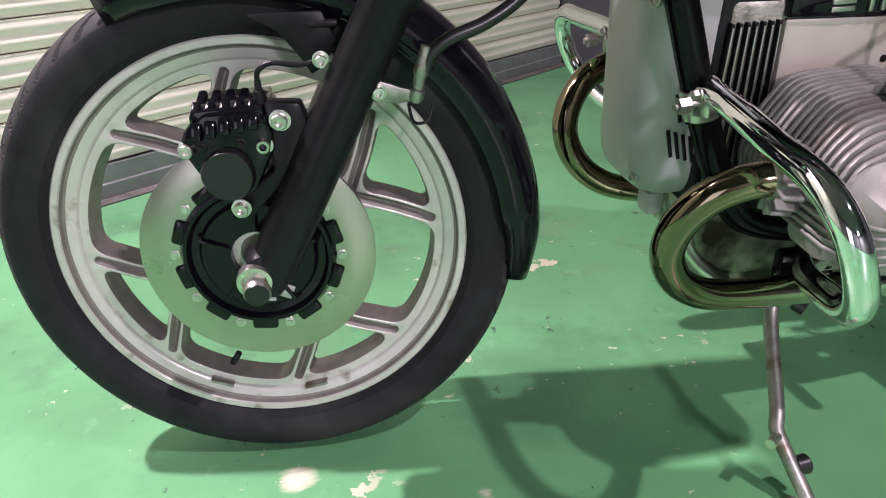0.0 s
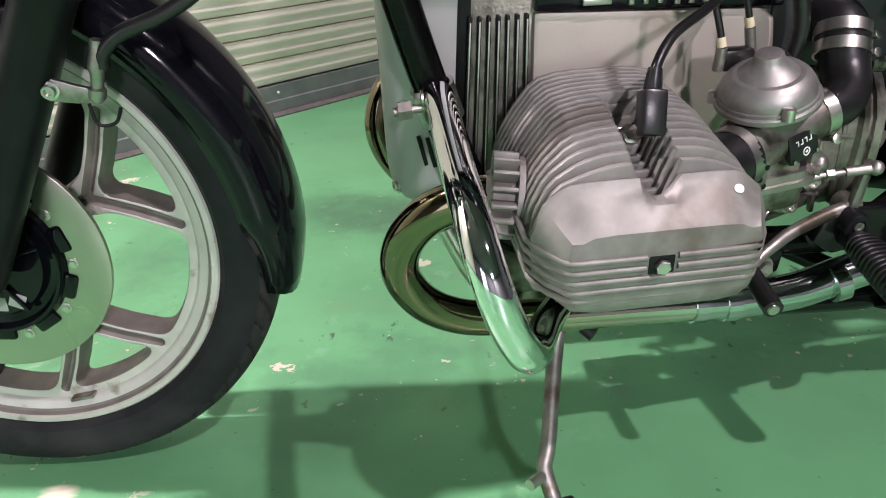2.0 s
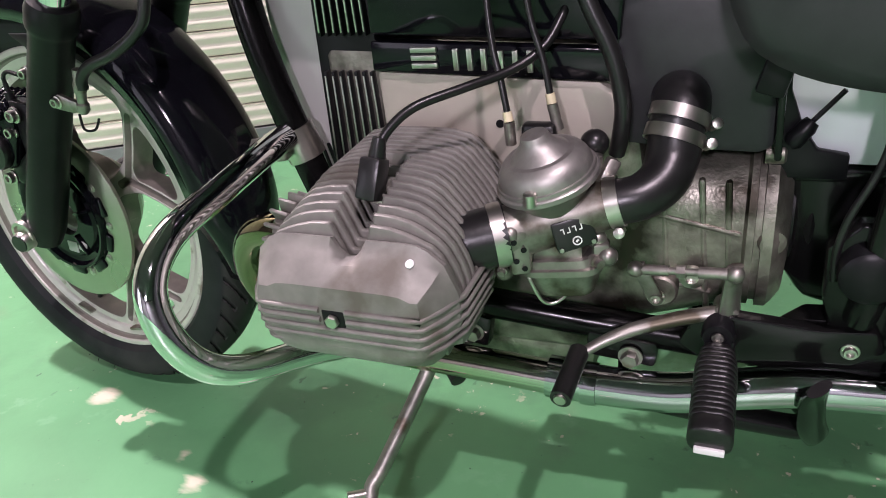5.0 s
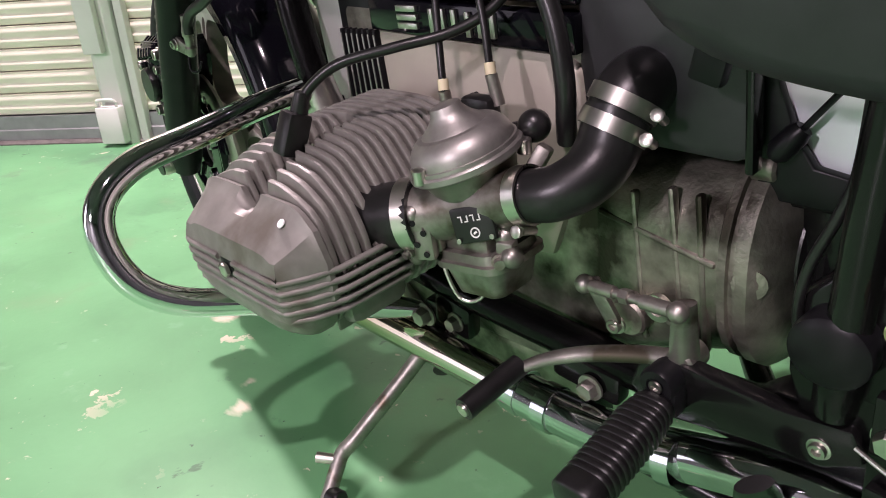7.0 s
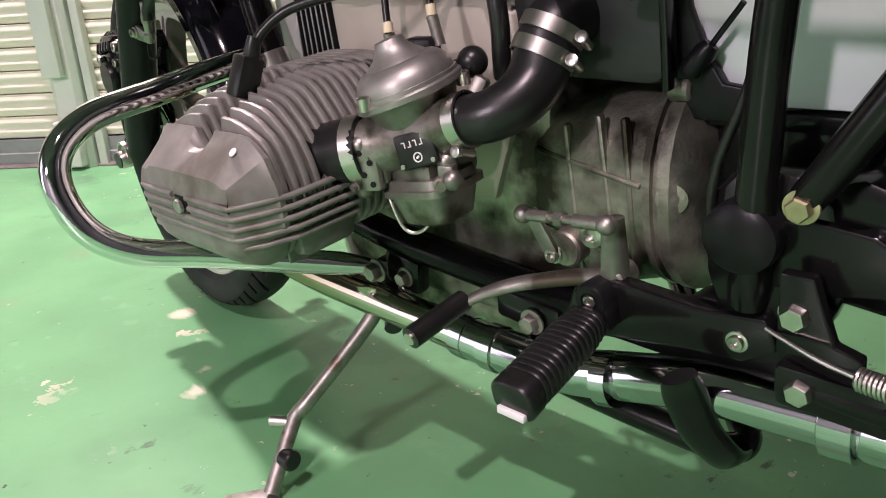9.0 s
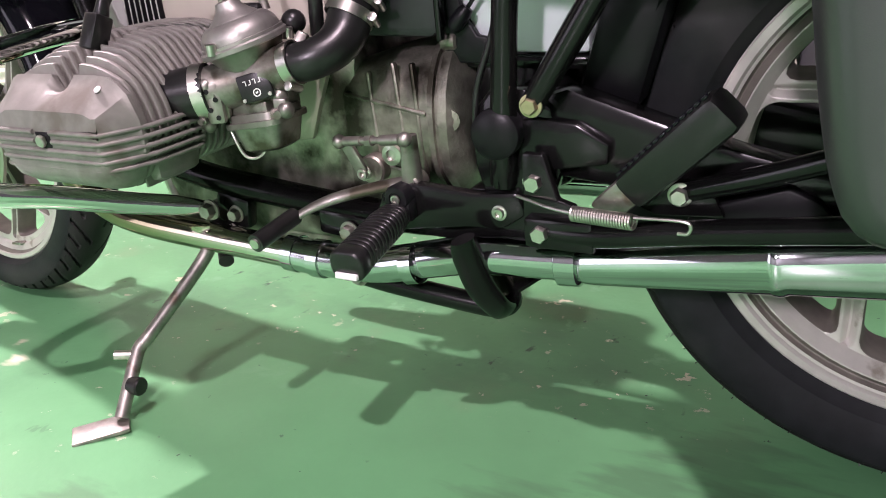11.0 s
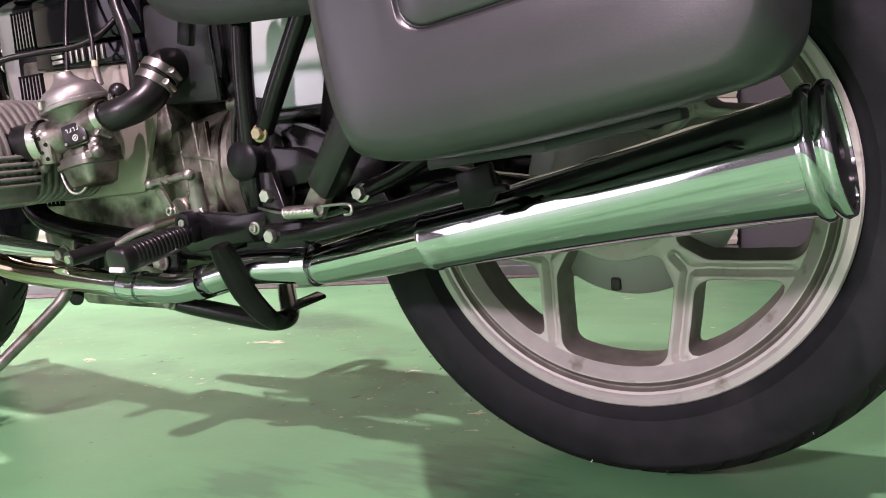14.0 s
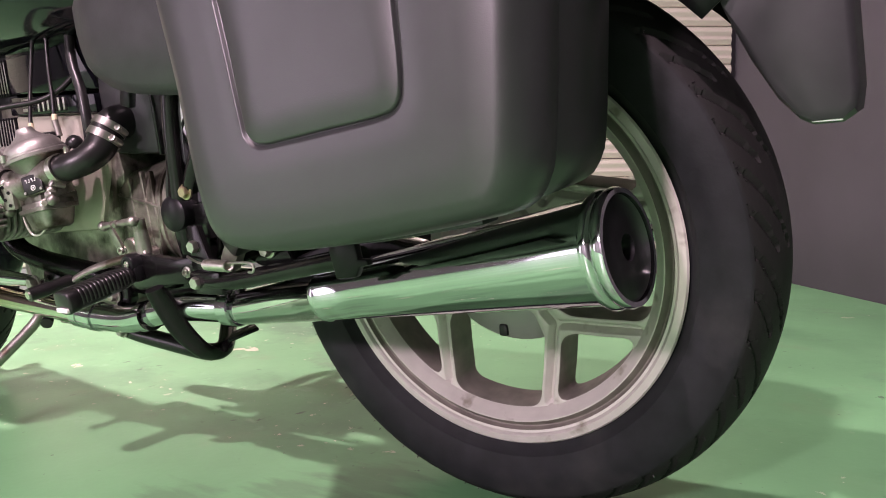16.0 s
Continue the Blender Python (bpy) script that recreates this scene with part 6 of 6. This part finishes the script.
prism(bm, [(-0.225, 0.325), (-0.15, 0.352), (-0.125, 0.340), (-0.105, 0.315), (-0.23, 0.305)], -0.130, -0.118, 0.003)
part("strut_gusset", bm, SATIN, bike, "black gusset")
# centre stand spring
bm = B()
pts = []
a, b = Vector((-0.318, -0.170, 0.327)), Vector((-0.262, -0.184, 0.3305))
d, u, v = frame_of(b - a)
for k in range(22 * 10 + 1):
    q = k / 220
    w = math.tau * 22 * q
    pts.append(a + (b - a) * q + (u * math.cos(w) + v * math.sin(w)) * 0.0062)
tube(bm, pts, 0.0013, 6, 1)
spring = part("stand_spring", bm, STEEL, bike, "bright coil spring")
bm = B()
tube(bm, [(-0.378, -0.150, 0.331), (-0.345, -0.163, 0.328), (-0.318, -0.170, 0.327)], 0.0016, 8, 3)
part("spring_hook", bm, STEEL, spring)
bm = B()
tube(bm, [(-0.262, -0.184, 0.3345), (-0.225, -0.187, 0.337), (-0.216, -0.188, 0.334), (-0.218, -0.188, 0.327), (-0.226, -0.187, 0.326)], 0.0016, 8, 4)
part("spring_hook", bm, STEEL, spring)

# centre stand, folded up
bm = B()
tube(bm, [(-0.600, -0.112, 0.203), (-0.55, -0.110, 0.194), (-0.45, -0.100, 0.180), (-0.424, -0.095, 0.178), (-0.416, -0.084, 0.179), (-0.424, -0.068, 0.183), (-0.46, -0.03, 0.193), (-0.52, 0.035, 0.205), (-0.57, 0.098, 0.212), (-0.6, 0.112, 0.215)], 0.0125, 16, 5)
dir_box(bm, (-0.422, -0.070, 0.189), (-0.398, -0.030, 0.199), 0.030, 0.006, (0, 0, 1), 0.002)
stand = part("centre_stand", bm, FRAMEP, bike, "black tubular centre stand, folded up")
bm = B()
tube(bm, [(-0.414, -0.098, 0.176), (-0.414, -0.120, 0.190), (-0.424, -0.142, 0.225), (-0.428, -0.160, 0.268), (-0.426, -0.172, 0.290)], (0.0125, 0.013, 0.015, 0.0155, 0.0125), 16, 5, 0.45)
part("stand_tang", bm, FRAMEP, stand, "worn black foot tang")
bolt(stand, (-0.585, -0.124, 0.203), (0, -1, 0), 0.008, 0.008, OLDSTEEL)
bm = B()
dir_box(bm, (-0.60, -0.10, 0.205), (-0.60, -0.10, 0.275), 0.008, 0.03, (0, 1, 0), 0.002)
part("stand_lug", bm, FRAMEP, stand)
bm = B()
dir_box(bm, (-0.60, 0.10, 0.205), (-0.60, 0.10, 0.275), 0.008, 0.03, (0, 1, 0), 0.002)
part("stand_lug", bm, FRAMEP, stand)

# side stand, down
bm = B()
tube(bm, [(-0.795, -0.108, 0.246), (-0.808, -0.118, 0.220), (-0.820, -0.138, 0.190), (-0.845, -0.214, 0.128), (-0.852, -0.228, 0.116), (-0.852, -0.240, 0.104), (-0.838, -0.290, 0.054)], (0.0085, 0.009, 0.009, 0.0085, 0.0085, 0.0085, 0.0085), 14, 5)
ss = part("side_stand", bm, OLDSTEEL, bike, "weathered steel side stand")
bm = B()
dir_box(bm, (-0.832, -0.285, 0.0465), (-0.872, -0.335, 0.0475), 0.042, 0.006, (0, 0.113, 1), 0.0025)
part("stand_foot", bm, OLDSTEEL, ss, "flat steel foot")
bm = B()
tube(bm, [(-0.852, -0.236, 0.108), (-0.873, -0.252, 0.112)], 0.006, 12, 1)
part("stand_lug", bm, STEEL, ss)
bm = B()
lathe(bm, [(0, 0.0), (0, 0.0105), (0.014, 0.0115), (0.016, 0.010), (0.016, 0.0)], (-0.843, -0.262, 0.082), (1, 0.1, 0.0), 20)
part("stand_buffer", bm, SOFT, ss, "black rubber buffer")
bm = B()
pts = []
a, b = Vector((-0.80, -0.118, 0.215)), Vector((-0.765, -0.112, 0.245))
d, u, v = frame_of(b - a)
for k in range(91):
    w = math.tau * 9 * k / 90
    pts.append(a + (b - a) * k / 90 + (u * math.cos(w) + v * math.sin(w)) * 0.006)
tube(bm, pts, 0.0014, 6, 1)
part("return_spring", bm, OLDSTEEL, ss, "coil return spring")
bm = B()
lathe(bm, [(0, 0.0), (0, 0.009), (0.014, 0.0095), (0.015, 0.0)], (-0.785, -0.125, 0.205), (0.6, -0.6, -0.3), 16)
part("stop_rubber", bm, SOFT, ss, "black stop rubber")
bm = B()
rbox(bm, (-0.79, -0.108, 0.25), (0.035, 0.02, 0.04), bevel=0.005)
part("stand_mount", bm, FRAMEP, ss)

# ---- tank, side cover, seat, bars (above the view, they shade the engine) ----
rings = []
for x, hw, z0, z1 in ((-1.03, 0.06, 0.72, 0.80), (-1.0, 0.12, 0.655, 0.86), (-0.93, 0.155, 0.635, 0.91), (-0.82, 0.165, 0.63, 0.935), (-0.70, 0.165, 0.63, 0.935), (-0.58, 0.150, 0.64, 0.90), (-0.49, 0.12, 0.66, 0.85), (-0.45, 0.09, 0.68, 0.80)):
    rings.append([(x, y, z) for y, z in round_rect(-hw, hw, z0, z1, min(hw, (z1 - z0) / 2) * 0.7, 6)])
bm = B()
skin(bm, rings)
part("fuel_tank", bm, GLOSS, bike, "glossy black fuel tank")
for s in (-1, 1):
    rings = []
    for y, k in ((0.153, 0.004), (0.155, 0.0), (0.163, 0.006), (0.170, 0.016)):
        ring = smooth_loop([(-0.525 + k, 0, 0.645), (-0.512 + k, 0, 0.586), (-0.478 + k, 0, 0.558 + k), (-0.42, 0, 0.543 + k), (-0.33, 0, 0.535 + k), (-0.22, 0, 0.534 + k), (-0.17 - k, 0, 0.56 + k), (-0.16 - k, 0, 0.62), (-0.2, 0, 0.68 - k), (-0.36, 0, 0.69 - k), (-0.49, 0, 0.69 - k)], 56)
        rings.append([(p.x, s * y, p.z) for p in ring])
    bm = B()
    skin(bm, rings)
    part("side_panel", bm, BOXP, bike, "black plastic side panel")
bm = B()
rbox(bm, (-0.485, -0.125, 0.545), (0.022, 0.012, 0.03), (0, 15, 0), 0.003)
part("panel_clip", bm, SATIN, bike)
rings = []
for x, hw, z0, z1 in ((-0.47, 0.09, 0.70, 0.79), (-0.40, 0.125, 0.695, 0.80), (-0.2, 0.135, 0.70, 0.80), (0.0, 0.13, 0.715, 0.83), (0.22, 0.115, 0.725, 0.83), (0.27, 0.09, 0.74, 0.81)):
    rings.append([(x, y, z) for y, z in round_rect(-hw, hw, z0, z1, 0.03, 5)])
bm = B()
skin(bm, rings)
part("seat", bm, SOFT, bike, "black padded dual seat")
bm = B()
tube(bm, [(-0.96, -0.36, 0.93), (-1.0, -0.30, 0.955), (-1.05, -0.18, 0.965), (-1.075, -0.08, 0.92), (-1.075, 0.08, 0.92), (-1.05, 0.18, 0.965), (-1.0, 0.30, 0.955), (-0.96, 0.36, 0.93)], 0.011, 14, 6)
bar = part("handlebar", bm, CHROME, bike, "chrome handlebar")
for s in (-1, 1):
    bm = B()
    tube(bm, [(-0.955, s * 0.37, 0.928), (-0.99, s * 0.285, 0.957)], 0.0165, 16, 1)
    part("grip", bm, SOFT, bar, "black rubber grip")
    bm = B()
    tube(bm, [(-1.14, s * 0.09, 0.76), (-1.15, s * 0.20, 0.76)], 0.008, 10, 1)
    lathe(bm, [(-0.03, 0.0), (-0.03, 0.03), (0.0, 0.042), (0.025, 0.042), (0.03, 0.035), (0.032, 0.0)], (-1.15, s * 0.235, 0.76), (-1, 0, 0), 24)
    part("indicator", bm, SATIN, bike, "black stalk indicator")
bm = B()
lathe(bm, [(-0.10, 0.0), (-0.10, 0.05), (-0.07, 0.085), (0.0, 0.095), (0.02, 0.097), (0.028, 0.09), (0.032, 0.0)], (-1.25, 0, 0.77), (-1, 0, 0), 36)
part("headlamp", bm, GLOSS, bike, "round black headlamp shell")

# ---- pannier ----
case_root = tagged(new("pannier"), "large black textured plastic pannier hanging over the muffler", "pannier")
case_root.matrix_world = BIKE_POSE
N = 120
OUT = [(-0.150, 0, 0.53), (-0.136, 0, 0.455), (-0.124, 0, 0.412), (-0.110, 0, 0.3895), (-0.080, 0, 0.3815), (-0.024, 0, 0.3825), (0.06, 0, 0.393), (0.15, 0, 0.4085), (0.190, 0, 0.4175), (0.206, 0, 0.434), (0.213, 0, 0.470), (0.218, 0, 0.60), (0.216, 0, 0.70), (0.192, 0, 0.735), (0.05, 0, 0.745), (-0.12, 0, 0.745), (-0.168, 0, 0.72), (-0.172, 0, 0.64)]
GRV = [(-0.083, 0, 0.64), (-0.066, 0, 0.56), (-0.0545, 0, 0.50), (-0.050, 0, 0.483), (-0.036, 0, 0.4745), (-0.01, 0, 0.4765), (0.04, 0, 0.483), (0.085, 0, 0.489), (0.104, 0, 0.496), (0.1095, 0, 0.515), (0.107, 0, 0.57), (0.102, 0, 0.66), (0.085, 0, 0.685), (0.0, 0, 0.688), (-0.07, 0, 0.685), (-0.086, 0, 0.67)]
outer, groove = smooth_loop(OUT, N), smooth_loop(GRV, N)
# start both loops at the lower front corner
k = min(range(N), key=lambda i: (outer[i] - Vector((-0.112, 0, 0.39))).length)
outer = outer[k:] + outer[:k]
k = min(range(N), key=lambda i: (groove[i] - Vector((-0.047, 0, 0.477))).length)
groove = groove[k:] + groove[:k]
co, cg = sum(outer, Vector()) / N, sum(groove, Vector()) / N


def ring_at(loop, centre, y, inset, rear=0.0):
    res = []
    for p in loop:
        v = p - centre
        q = centre + v * max(0.0, 1 - inset / max(v.length, 1e-6))
        res.append((q.x - rear * max(0.0, min(1.0, (p.x - 0.14) / 0.06)), y + 0.06 * (q.z - 0.42), q.z))
    return res


# inner half, seam and lid; the lid turns sharply into its rear side
rings = [ring_at(outer, co, y, inset, rear) for y, inset, rear in (
    (-0.146, 0.030, 0.008), (-0.150, 0.014, 0.008), (-0.160, 0.008, 0.007), (-0.200, 0.006, 0.006), (-0.276, 0.0045, 0.005), (-0.278, 0.007, 0.005), (-0.2805, 0.007, 0.005), (-0.2815, 0.001, 0.006),
    (-0.284, 0.0, 0.006), (-0.306, 0.0005, 0.008), (-0.3155, 0.0025, 0.011), (-0.3235, 0.007, 0.0135), (-0.3290, 0.0135, 0.0145), (-0.3315, 0.022, 0.0135))]
edge = [Vector((p[0], p[1], p[2])) for p in rings[-1]]
g_out = [Vector(p) for p in ring_at(groove, cg, -0.3335, -0.0045)]
for f in (0.35, 0.7):
    rings.append([e.lerp(g, f) for e, g in zip(edge, g_out)])
rings += [[tuple(p) for p in g_out], ring_at(groove, cg, -0.3331, -0.0026), ring_at(groove, cg, -0.3308, -0.0014), ring_at(groove, cg, -0.3303, 0.0006), ring_at(groove, cg, -0.3328, 0.0020), ring_at(groove, cg, -0.3335, 0.0036), ring_at(groove, cg, -0.3336, 0.03)]
bm = B()
skin(bm, rings)
part("shell", bm, CASEP, case_root, "black plastic case with a recessed panel line", 60)
bm = B()
dir_box(bm, (-0.088, -0.232, 0.3745), (0.02, -0.232, 0.384), 0.030, 0.009, (0, 0, 1), 0.002)
dir_box(bm, (0.017, -0.232, 0.3835), (0.122, -0.232, 0.4005), 0.029, 0.0086, (0, 0, 1), 0.002)
part("case_rail", bm, BOXP, case_root, "grey flat mounting rail")
